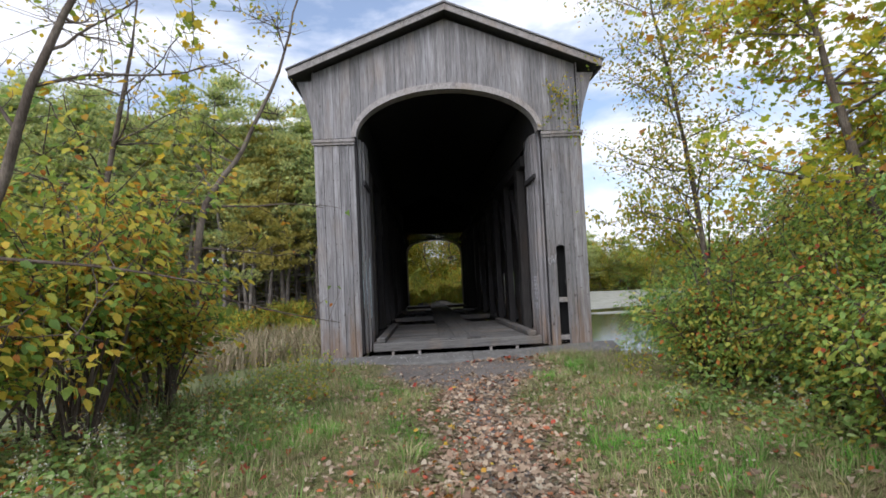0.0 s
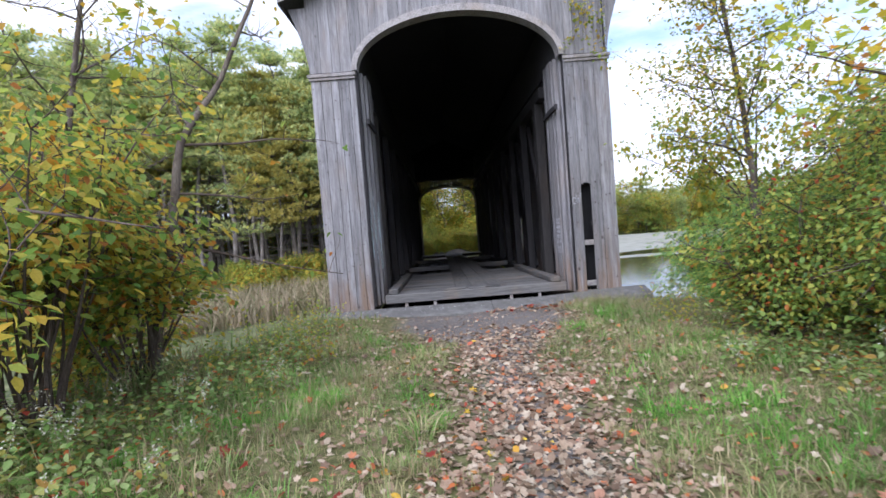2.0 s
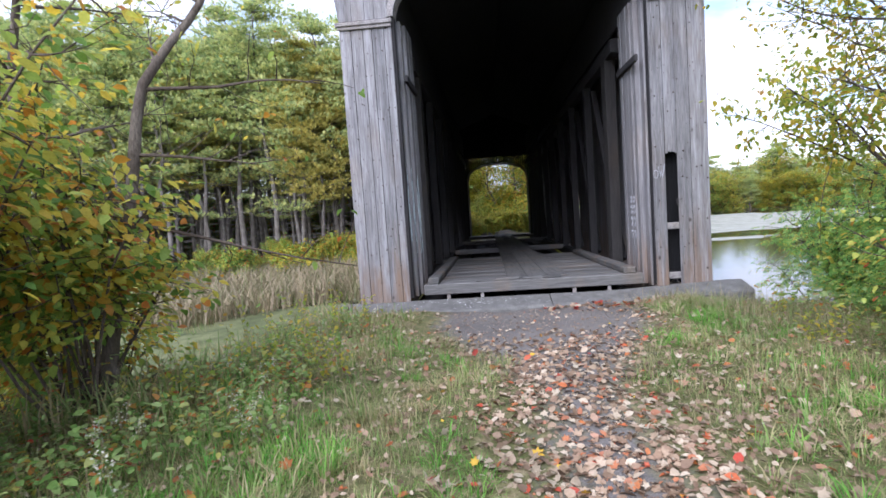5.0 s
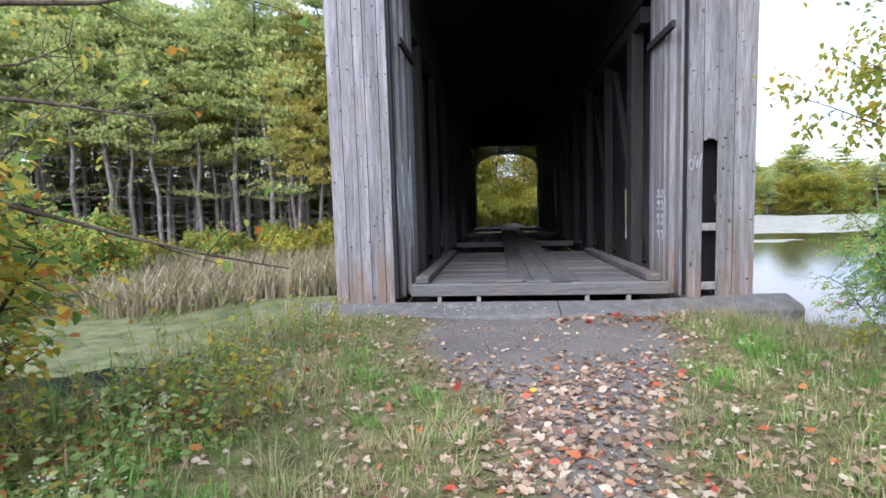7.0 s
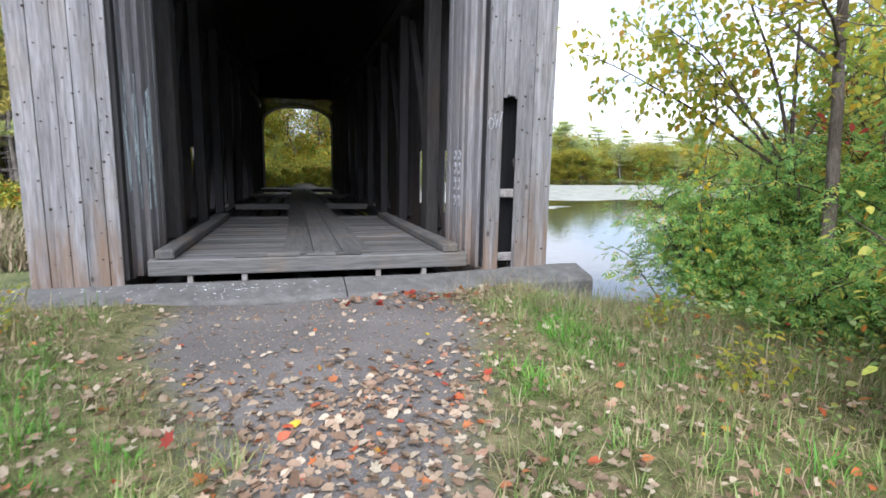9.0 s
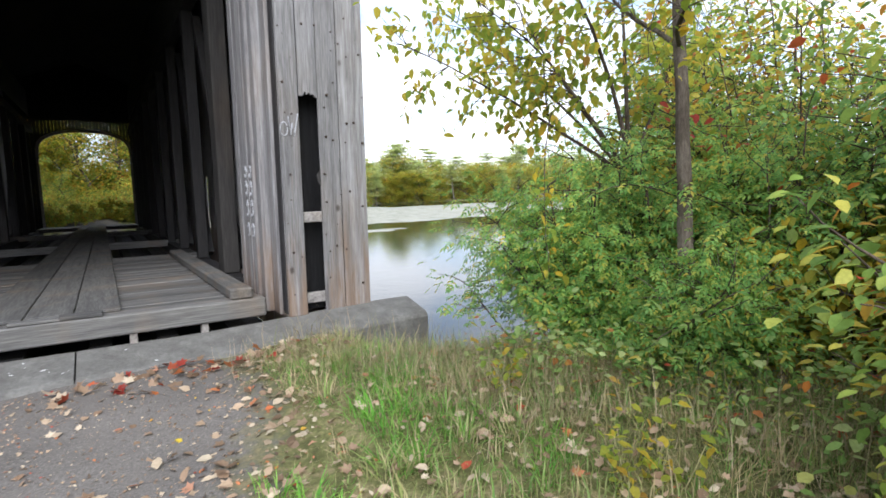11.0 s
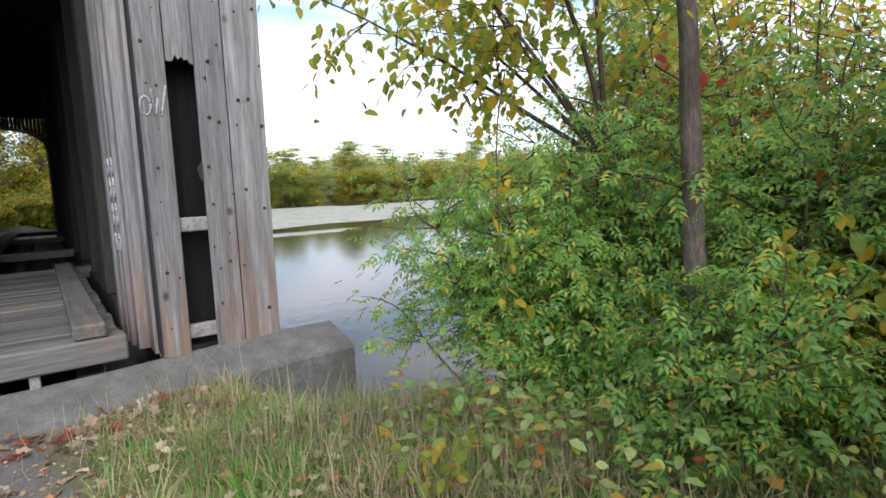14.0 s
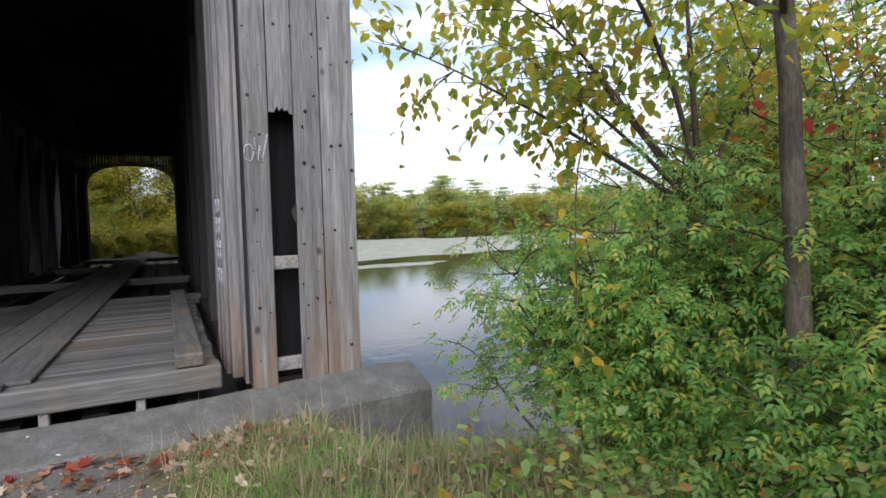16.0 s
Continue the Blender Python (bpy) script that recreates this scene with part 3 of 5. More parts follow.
for k in range(49):
    a = math.pi * k / 48
    inner_ring.append((MIDX - 2.26 * math.cos(a), SPRING - 0.06 + (CROWN - SPRING + 0.02) * math.sin(a)))
    outer_ring.append((MIDX - 2.38 * math.cos(a), SPRING - 0.06 + (CROWN - SPRING + 0.18) * math.sin(a)))
nv = len(inner_ring)
v = [(x, y, z) for y in (FRONT - 0.035, FRONT + 0.32) for x, z in inner_ring] + [(x, y, z) for y in (FRONT - 0.035, FRONT - 0.012) for x, z in outer_ring]
f = []
for i in range(nv - 1):
    f += [(i, i + nv, i + nv + 1, i + 1), (i, i + 1, 2 * nv + i + 1, 2 * nv + i), (2 * nv + i, 2 * nv + i + 1, 3 * nv + i + 1, 3 * nv + i)]
mesh_object("arch_trim", v, f, WOOD_TRIM, bridge, "curved grey trim round the arch")
for side, xe in ((-1, EAVE_L - 0.12), (1, EAVE_R + 0.12)):
    ze = EAVE_Z - 0.03
    th = 0.16
    a, b = (xe, ze), (0.81, RIDGE_Z + 0.02)
    prism("rake_board", [a, b, (b[0], b[1] + th), (a[0], a[1] + th)], FRONT - 0.36, FRONT - 0.32, WOOD_TRIM, bridge, "pale rake board under the roof edge")
    prism("roof_edge", [(a[0] - side * -0.05, a[1] + th), (b[0], b[1] + th + 0.003), (b[0], b[1] + th + 0.05), (a[0] + side * 0.05, a[1] + th + 0.03)], FRONT - 0.40, BACK + 0.4, ROOFING, bridge, "roof covering")
    prism("soffit", [(a[0], a[1] + 0.05), (b[0], b[1] + 0.05), (b[0], b[1] + 0.09), (a[0], a[1] + 0.09)], FRONT - 0.318, BACK + 0.35, WOOD_SHADED, bridge, "dark boarded roof underside")
    timber("eave_board", (xe - 0.015, xe + 0.015, FRONT - 0.318, BACK + 0.3, ze - 0.02, ze + 0.14), WOOD_Y, bridge)

# lining boards of the passage mouth
FACES = []
for side, x in ((-1, L_IN), (1, R_IN)):
    y = FRONT + 0.035
    while y < 14.6:
        w = rb.uniform(0.13, 0.26)
        off = (rb.uniform(0.0, 0.022) - 0.17 * float(smooth(13.1, 13.9, y))) * side
        z1 = 5.2
        FACES.append((side, x + off, y, y + w - 0.005))
        timber("lining_board", (min(x + off, x + off + side * 0.1), max(x + off, x + off + side * 0.1), y, y + w - 0.005, -0.24, z1), WOOD, bridge, shear=0.0, c=0.004)
        y += w
    # inclined ledger rail on the lining
    xa, xb = (x + 0.16, x + 0.225) if side < 0 else (x - 0.225, x - 0.16)
    timber("ledger", (xa, xb, FRONT + 0.12, 14.65, 3.96, 4.08), WOOD_DARK, bridge, shear=0.0)
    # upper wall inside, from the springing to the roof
    timber("upper_lining", (min(x, x + side * 0.04), max(x, x + side * 0.04), FRONT + 0.33, BACK - 0.05, 5.21, 6.5), WOOD_SHADED, bridge, shear=0.0)

# outer siding of both long sides, drawn down near the water to block light
side_mesh = {}
# stretches where boards have broken away low down
LIGHTS = ((-1, 20.9, 21.7), (-1, 23.9, 24.5), (-1, 29.8, 30.3), (-1, 33.0, 33.4), (1, 17.9, 18.7), (1, 21.0, 21.3), (1, 24.2, 24.5), (1, 27.2, 27.5))
for side, x in ((-1, L_OUT), (1, R_OUT)):
    y, k = FRONT + 0.04, 0
    while y < BACK - 0.3:
        w = 0.272
        gap = 0.004 if rb.random() < 0.88 else 0.03
        if any(side == q and y0 < y < y1 for q, y0, y1 in LIGHTS):
            for z0, z1 in ((-1.55, 0.05), (1.55, 6.86)):
                timber("side_board", (x if side < 0 else x - 0.03, x + 0.03 if side < 0 else x, y, y + w - gap, z0, z1), WOOD, bridge, c=0.004)
            y += w
            continue
        key = (side, gap)
        if key not in side_mesh:
            vv, ff = box_geo(x if side < 0 else x - 0.03, x + 0.03 if side < 0 else x, 0, w - gap, -1.55, 6.86, 0.004)
            me = bpy.data.meshes.new("side_board")
            me.from_pydata(vv, [], ff)
            me.materials.append(WOOD)
            side_mesh[key] = me
        ob = new("side_board", side_mesh[key])
        ob.parent = bridge
        ob.location = (0, y, 0)
        y += w
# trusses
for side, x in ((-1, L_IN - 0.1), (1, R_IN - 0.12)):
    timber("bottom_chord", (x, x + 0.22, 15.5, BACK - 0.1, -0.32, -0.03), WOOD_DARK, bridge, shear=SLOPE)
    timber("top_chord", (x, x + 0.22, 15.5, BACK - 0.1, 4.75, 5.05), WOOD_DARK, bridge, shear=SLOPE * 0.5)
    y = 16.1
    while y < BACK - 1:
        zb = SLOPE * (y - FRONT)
        # posts past the first pair get the darker shade tone
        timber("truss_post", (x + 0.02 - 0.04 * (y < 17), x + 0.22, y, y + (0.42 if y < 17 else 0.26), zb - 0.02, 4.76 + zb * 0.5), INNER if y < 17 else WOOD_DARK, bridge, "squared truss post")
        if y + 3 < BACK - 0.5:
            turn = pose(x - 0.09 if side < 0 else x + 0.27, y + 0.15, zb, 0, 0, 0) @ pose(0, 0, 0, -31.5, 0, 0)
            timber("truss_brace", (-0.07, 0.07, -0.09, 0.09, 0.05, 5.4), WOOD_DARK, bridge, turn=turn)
        y += 3.0
# deck
timber("deck_beam", (-1.286, 2.857, FRONT - 0.02, FRONT + 0.2, -0.155, 0.048), WOOD_X, bridge, "worn front beam of the deck", 0.015)
y = FRONT + 0.21
k = 0
while y < 19.3:
    w = rb.uniform(0.17, 0.24)
    timber("deck_plank", (-1.27 + rb.uniform(-0.02, 0.02), 2.84 + rb.uniform(-0.02, 0.02), y, y + w - 0.012, -0.02 + rb.uniform(-0.006, 0.006), 0.042 + rb.uniform(-0.006, 0.008)), WOOD_X, bridge, shear=SLOPE, c=0.01)
    y += w
# splintered plank ends at the sill
for a, b, h in ((-0.28, 0.15, 0.026), (0.12, 0.55, 0.05), (0.62, 1.02, 0.03), (1.0, 1.35, 0.045)):
    timber("split_plank", (a, b, FRONT + 0.0, FRONT + 0.13, 0.049, 0.049 + h), WOOD_X, bridge, c=0.01)
for i, (a, b) in enumerate(((0.34, 0.72), (0.73, 1.11), (1.12, 1.5))):
    y = FRONT + 0.15
    while y < BACK:
        y1 = min(BACK + 0.3, y + rb.uniform(3.4, 4.6))
        timber("walk_plank", (a, b, y, y1 - 0.015, 0.055, 0.09), WOOD_Y, bridge, shear=SLOPE)
        y = y1
for x0, x1 in ((-1.20, -0.98), (2.50, 2.73)):
    timber("curb_timber", (x0, x1, FRONT - 0.01, 19.3, 0.05, 0.175), WOOD_Y, bridge, "curb timber with a rotten end", 0.02, shear=SLOPE)
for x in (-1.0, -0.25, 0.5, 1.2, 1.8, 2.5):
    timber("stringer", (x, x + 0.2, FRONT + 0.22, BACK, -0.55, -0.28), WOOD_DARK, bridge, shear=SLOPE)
# added dark sheet: shades the floor openings and hides glints off the water
timber("under_boarding", (L_IN - 0.1, R_IN + 0.1, FRONT + 0.3, BACK - 0.1, -0.64, -0.58), WOOD_SHADED, bridge, shear=SLOPE)
for y in (19.55, 25.2, 33.5, 41.5):
    timber("floor_beam", (L_IN - 0.2, R_IN + 0.2, y, y + 0.3, -0.14, 0.05), WOOD_X, bridge, shear=SLOPE)
y = 41.85
while y < 44.4:
    timber("deck_plank", (-1.5, 3.05, y, y + 0.23, -0.01, 0.05), WOOD_X, bridge, shear=SLOPE)
    y += 0.25
for x in (-0.85, -0.2, 1.55, 2.2):
    timber("prop", (x, x + 0.07, FRONT + 0.02, FRONT + 0.12, -0.3, -0.155), WOOD_TRIM, bridge)

def far_arch(x):
    """The far opening's head: a low arch with well rounded shoulders."""
    u = min(1.0, abs(x - 0.85) / 2.15)
    return 3.25 + 1.15 * (1 - u ** 2.4) ** (1 / 2.4)


# far portal, with gaps between its upper boards
x = L_OUT
F_BASE = SLOPE * (BACK - FRONT)
while x < R_OUT:
    w = 0.16
    xm = x + w / 2
    if x + w < -1.3 or x > 3.0:
        z0 = F_BASE - 0.4
    else:
        z0 = far_arch(xm + (0.08 if xm < 0.85 else -0.08))
    gap = 0.011 if -1.3 < xm < 3.1 and rb.random() < 0.8 else 0.004
    zt = 5.0
    # the far gable's shade is in this near-black board colour
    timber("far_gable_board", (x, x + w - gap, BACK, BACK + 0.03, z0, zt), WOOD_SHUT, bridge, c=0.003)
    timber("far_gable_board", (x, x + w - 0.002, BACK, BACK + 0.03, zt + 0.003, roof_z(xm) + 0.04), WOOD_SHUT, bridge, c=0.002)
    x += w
# added panel: keeps sky from leaking through the gable board gaps
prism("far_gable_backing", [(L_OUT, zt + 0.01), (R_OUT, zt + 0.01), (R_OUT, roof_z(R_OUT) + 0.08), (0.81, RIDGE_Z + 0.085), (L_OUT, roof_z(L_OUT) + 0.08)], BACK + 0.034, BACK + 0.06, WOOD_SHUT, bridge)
ring_i = [(0.85 + 2.15 * k / 24, far_arch(0.85 + 2.15 * k / 24)) for k in range(-24, 25)]
ring_o = [(0.85 + 2.28 * k / 24, far_arch(0.85 + 2.15 * k / 24) + 0.14) for k in range(-24, 25)]
prism("far_arch_trim", [(-1.3, F_BASE), *ring_i, (3.0, F_BASE), (3.13, F_BASE), *ring_o[::-1], (-1.43, F_BASE)], BACK - 0.06, BACK - 0.01, WOOD_TRIM, bridge)

# nail heads in rows across the boards
nails = Tubes()
rn = random.Random(11)
for edges, zz in (([L_OUT, -2.33, -2.10, -1.93, -1.70, L_IN], np.arange(0.1, 5.0, 0.31)), ([R_IN, 3.33, 3.545, 3.79, R_OUT], np.arange(0.15, 5.0, 0.31))):
    for z in zz:
        for a, b in zip(edges[:-1], edges[1:]):
            if a == 3.33 and z < 2.3:
                continue
            for u in (0.22, 0.78):
                if rn.random() < 0.72:
                    x, zq = a + (b - a) * u + rn.gauss(0, 0.03), float(z) + rn.gauss(0, 0.07)
                    nails.add([(x, FRONT + 0.01, zq), (x, FRONT - 0.011, zq)], [rn.choice((0.006, 0.009, 0.011, 0.015)) * rn.uniform(0.8, 1.1)] * 2, 6)
nails.build("nail_pattern", IRON, bridge)["kind"] = "stuff"

# chipped white paint marks on the pier and lining
marks, smears = Tubes(), Tubes()
def stroke(pts, r=0.0045):
    marks.add(pts, [r] * len(pts), 4)
def loop(x, z, rx, rz, y=FRONT - 0.0085, r=0.008):
    stroke([(x + rx * math.cos(a), y, z + rz * math.sin(a)) for a in np.linspace(0.4, 6.5, 12)], r)


loop(3.155, 1.86, 0.04, 0.075)
for x0, z0, x1, z1 in ((3.205, 2.0, 3.225, 1.79), (3.225, 1.79, 3.25, 1.93), (3.25, 1.93, 3.265, 1.78), (3.265, 1.78, 3.315, 2.03)):
    stroke([(x0, FRONT - 0.0085, z0), (x1, FRONT - 0.0085, z1)], 0.008)
rm = random.Random(29)
for side, face, y0, y1 in FACES:
    if side > 0 and 13.75 < y0 < 14.05:
        ym = (y0 + y1) / 2
        for z, hz in ((0.72, 0.08), (0.98, 0.10), (1.22, 0.09), (1.42, 0.07)):
            stroke([(face - 0.002, ym + 0.05 * math.cos(a), z + hz * math.sin(a)) for a in np.linspace(0.3, 4.6 + z, 10)], 0.011)
    if side < 0 and y0 < 14.1:
        for _ in range(9):
            ya, za, ln = rm.uniform(y0 + 0.02, y1 - 0.02), rm.uniform(0.6, 1.7), rm.uniform(0.2, 0.8)
            smears.add([(face - 0.004, ya + rm.gauss(0, 0.004), za + ln * k / 6) for k in range(7)], [rm.uniform(0.006, 0.02) for k in range(7)], 6)
tagged(marks.build("paint_scrawl", PAINT, bridge), "faded white scrawled paint marks", kind="stuff")

m = Mat("pale_blue_smear", 0.8, 0.3)
m.colour(m.ramp(m.noise(m.world((3, 3, 0.3)), 20.0, 5), [(0.35, (0.26, 0.30, 0.31)), (0.6, (0.50, 0.57, 0.59))]))
tagged(smears.build("paint_smear", m.m, bridge), "smeared pale blue paint on the lining boards", kind="stuff")

m = Mat("white_paint_spots", 0.8, 0.3)
m.colour(m.ramp(m.noise(m.world(), 40.0, 4), [(0.35, (0.5, 0.5, 0.5)), (0.6, (0.75, 0.75, 0.74))]))
CHALK = m.m

# ---- abutments ----
def abutment(name, pts, y_back, label):
    """Concrete seat: front edge from pts[0] to pts[1], sloping top, down into the bank."""
    (xa, ya), (xb, yb) = pts
    n = 40
    v = []
    rq = random.Random(5)
    for i in range(n + 1):
        u = i / n
        x, yf = xa + (xb - xa) * u, ya + (yb - ya) * u
        zt = -0.255 + 0.085 * float(smooth(2.0, 4.4, x))
        w = rq.uniform(-0.006, 0.006)
        v += [(x, y_back, -3.2), (x, y_back, -0.6), (x, 13.16, -0.6), (x, 13.13, zt), (x, yf + 0.06, zt - 0.10 + w), (x, yf + 0.015 + w, zt - 0.125), (x, yf, zt - 0.16 + w), (x, yf, -3.2)]
    f = []
    for i in range(n):
        for k in range(8):
            f.append((i * 8 + k, i * 8 + (k + 1) % 8, (i + 1) * 8 + (k + 1) % 8, (i + 1) * 8 + k))
    f += [tuple(range(8)), tuple(n * 8 + k for k in range(7, -1, -1))]
    return tagged(mesh_object(name, v, f, CONCRETE), label, "abutment", kind="structure")


abutment("abutment", ((-3.05, 12.45), (1.10, 12.54)), 13.6, "grey concrete bridge abutment flush with the path")
abutment("abutment", ((1.115, 12.54), (4.62, 12.60)), 13.6, "grey concrete bridge abutment flush with the path")
far_ab = timber("abutment", (-3.0, 4.7, BACK - 0.7, BACK + 1.0, -3.2, F_BASE - 0.42), CONCRETE, None)
chips = np.stack([RNG.normal(-0.3, 0.9, 130), np.zeros(130), np.zeros(130)], -1)
chips[:, 1] = RNG.uniform(12.62, 13.05, 130)
chips[:, 2] = -0.255 - 0.10 * (13.13 - chips[:, 1]) / 0.52 + 0.004
tagged(scatter("paint_chips", LEAF_COARSE, chips, RNG.uniform(0, 6.28, 130), np.full(130, 0.0), np.zeros(130), RNG.uniform(0.015, 0.06, 130), CHALK, None), "white paint spots on the concrete", "paint", kind="stuff")
tagged(far_ab, "far concrete bridge abutment", "abutment", kind="structure")

# ---- trees and shrubs ----
def shrub(name, x, y, spread_x, spread_y, height, leaf, mat, label, seed, stems=9, per=26, size=0.075, kind=LEAF_FINE, twig_len=0.55, low=0.12, group="", lean=(0, 0)):
    """A bush of many stems: thing with stems and foliage as parts."""
    rng = random.Random(seed)
    z = float(ground_z(x, y))
    thing = tagged(new(name), label, "shrub", group)
    thing.location = (x, y, z)
    wood, tips = Tubes(), []
    for s in range(stems):
        a = rng.uniform(0, 6.28)
        rr = rng.uniform(0.15, 1.0)
        top = Vector((math.cos(a) * spread_x * rr + lean[0], math.sin(a) * spread_y * rr + lean[1], height * rng.uniform(0.65, 1.0) * (1 - 0.35 * rr * rr)))
        foot = Vector((math.cos(a) * 0.25 * spread_x * rng.random(), math.sin(a) * 0.25 * spread_y * rng.random(), -0.05))
        pts, rad = limb(rng, foot, top - foot, (top - foot).length, 0.02, 0.006, 7, 0.12)
        wood.add(pts, rad, 6)
        for i in range(1, len(pts)):
            if pts[i].z < height * low:
                continue
            for _ in range(3):
                d = Vector((rng.gauss(0, 1), rng.gauss(0, 1), rng.gauss(0.2, 0.6)))
                tw, tr = limb(rng, pts[i], d, twig_len * rng.uniform(0.5, 1.2), 0.007, 0.002, 4, 0.25)
                wood.add(tw, tr, 4)
                tips += [tuple(p) for p in tw[1:]]
    wood.build("stem_work", TWIG, thing)["kind"] = "stuff"
    leaves_on("foliage", kind, tips, per, 0.09, size, mat, thing, outward=True)
    return thing


def tree(name, x, y, trunk, r0, leaf, mat, label, seed, limbs=10, start=0.35, reach=1.6, per=10, size=0.08, kind=LEAF_FINE, spread=0.13, bark=None, twigs=4, rise=0.35, group=""):
    """A tree with a given trunk line (offsets from its foot), limbs, twigs and leaves."""
    rng = random.Random(seed)
    z = float(ground_z(x, y)) - 0.05
    thing = tagged(new(name), label, "tree", group)
    thing.location = (x, y, z)
    pts = [Vector(p) for p in trunk]
    fine = []
    for a, b in zip(pts[:-1], pts[1:]):
        for k in range(4):
            fine.append(a.lerp(b, k / 4) + Vector((rng.gauss(0, r0 * 0.15), rng.gauss(0, r0 * 0.15), 0)))
    fine.append(pts[-1])
    n = len(fine)
    rad = [r0 * (1 - 0.85 * (i / (n - 1)) ** 0.9) + (0.35 * r0 if i == 0 else 0) for i in range(n)]
    bole, wood, tips = Tubes(), Tubes(), []
    bole.add(fine, rad, 10)
    for i in range(limbs):
        u = start + (1 - start) * (i + rng.random()) / limbs
        k = min(n - 1, int(u * (n - 1)))
        a = rng.uniform(0, 6.28)
        d = Vector((math.cos(a), math.sin(a), rise + rng.gauss(0, 0.25)))
        ln = reach * (1.15 - 0.6 * u) * rng.uniform(0.6, 1.25)
        lp, lr = limb(rng, fine[k], d, ln, rad[k] * 0.45, 0.006, 7, 0.16, 0.03)
        wood.add(lp, lr, 6)
        for j in range(2, len(lp)):
            for _ in range(twigs):
                d2 = Vector((rng.gauss(0, 1), rng.gauss(0, 1), rng.gauss(0.1, 0.7)))
                tp, tr = limb(rng, lp[j], d2, 0.5 * rng.uniform(0.5, 1.2) * reach / 1.6, 0.006, 0.002, 4, 0.2)
                wood.add(tp, tr, 4)
                tips += [tuple(p) for p in tp[2:]]
    bole.build("trunk", bark or BARK, thing)
    wood.build("branch_work", bark or BARK, thing)["kind"] = "stuff"
    if per:
        leaves_on("crown", kind, tips, per, spread, size, mat, thing, 0.6)
    return thing


# beside the path, to the right
tree("slender_tree", 5.42, 9.74, [(0, 0, 0), (-0.04, 0.03, 1.6), (-0.13, 0.07, 3.0), (-0.4, 0.1, 5.3), (-0.75, 0.1, 7.2), (-0.95, 0.1, 9.0)], 0.078, None, LEAF_YELLOW, "slender grey-barked tree with sparse yellowing leaves", 21, 28, 0.4, 2.1, 4, 0.08, twigs=4)
shrub("green_shrub", 5.7, 11.05, 1.0, 0.85, 3.35, None, LEAF_ASH, "dense green shrub with feathered leaves at the water's edge", 31, 36, 4, 0.14, LEAF_PINNATE, low=0.3)
shrub("green_shrub", 5.9, 10.4, 0.9, 0.75, 3.1, None, LEAF_ASH, "dense green shrub with feathered leaves at the water's edge", 32, 26, 4, 0.145, LEAF_PINNATE, low=0.25)
shrub("green_shrub", 5.3, 10.3, 0.5, 0.45, 1.5, None, LEAF_ASH, "low green shrub at the foot of a tree", 34, 13, 4, 0.14, LEAF_PINNATE, low=0.15)
shrub("green_shrub", 6.45, 9.45, 0.7, 0.6, 2.5, None, LEAF_ASH, "green shrub with feathered leaves beside a slender tree", 35, 16, 3, 0.145, LEAF_PINNATE, low=0.2)

shrub("green_shrub", 5.05, 9.25, 0.4, 0.35, 0.75, None, LEAF_ASH, "low green shrub at the foot of a tree", 36, 10, 3, 0.13, LEAF_PINNATE, low=0.2)


def arching_sapling():
    """A forked sapling whose long boughs arch over the water, hung with broad leaves."""
    rng = random.Random(33)
    foot = Vector((5.75, 10.85, float(ground_z(5.75, 10.85)) - 0.05))
    thing = tagged(new("yellowing_sapling"), "forked sapling with broad drooping yellow leaves over the water", "tree")
    thing.location = foot
    fork = Vector((0.1, -0.15, 1.25 - foot.z))
    bole = Tubes()
    bole.add([Vector((0, 0, -0.1)), Vector((0.06, -0.05, 0.9)), fork], [0.05, 0.042, 0.036], 8)
    bole.build("trunk", BARK, thing)
    ends, sprays = [], Tubes()
    for way, ln, r, sag in (((-0.50, 1.35, 1.15), 2.75, 0.022, -0.03), ((-0.25, 0.9, 1.6), 2.6, 0.024, -0.02), ((0.30, 0.35, 1.5), 3.2, 0.028, 0.0), ((-0.75, 0.6, 1.5), 2.3, 0.02, -0.03),
                            ((-0.05, 0.3, 1.8), 3.4, 0.026, 0.0), ((-0.60, 1.3, 1.6), 3.2, 0.02, -0.03), ((0.6, 0.2, 1.2), 2.2, 0.02, -0.01)):
        arm = Tubes()
        lp, lr = limb(rng, fork, way, ln, r, 0.005, 11, 0.05, sag)
        arm.add(lp, lr, 7)
        for q in lp[4:]:
            for _ in range(3):
                tp, tr = limb(rng, q, (rng.gauss(-0.3, 0.8), rng.gauss(0.2, 0.8), rng.gauss(0.1, 0.5)), rng.uniform(0.3, 0.75), 0.006, 0.002, 5, 0.14, -0.03)
                sprays.add(tp, tr, 4)
                ends += [tuple(e) for e in tp[2:]]
        arm.build("bough", TWIG, thing)
    sprays.build("twig_work", TWIG, thing)["kind"] = "stuff"
    leaves_on("foliage", LEAF_FINE, ends, 3, 0.09, 0.11, LEAF_SAPLING, thing, 1.6)


arching_sapling()
for i, (x, y, h) in enumerate(((6.9, 11.0, 3.4), (7.7, 11.5, 4.4), (8.5, 12.4, 4.8), (9.5, 12.3, 5.0), (9.2, 13.6, 5.2), (10.6, 13.2, 5.5), (8.2, 10.5, 4.0), (10.9, 14.8, 6.0), (12.2, 14.3, 6.0), (7.1, 9.9, 2.2), (6.5, 9.1, 1.5), (9.5, 10.6, 5.0), (7.6, 8.2, 4.0))):
    shrub("thicket_shrub", x, y, 1.15, 1.15, h, None, (LEAF_THICKET, LEAF_YELLOW, LEAF_AUTUMN)[i % 3], "tangled autumn thicket shrub with thin dark stems", 40 + i, 18, 4, 0.10, twig_len=0.75, group="thicket along the bank")
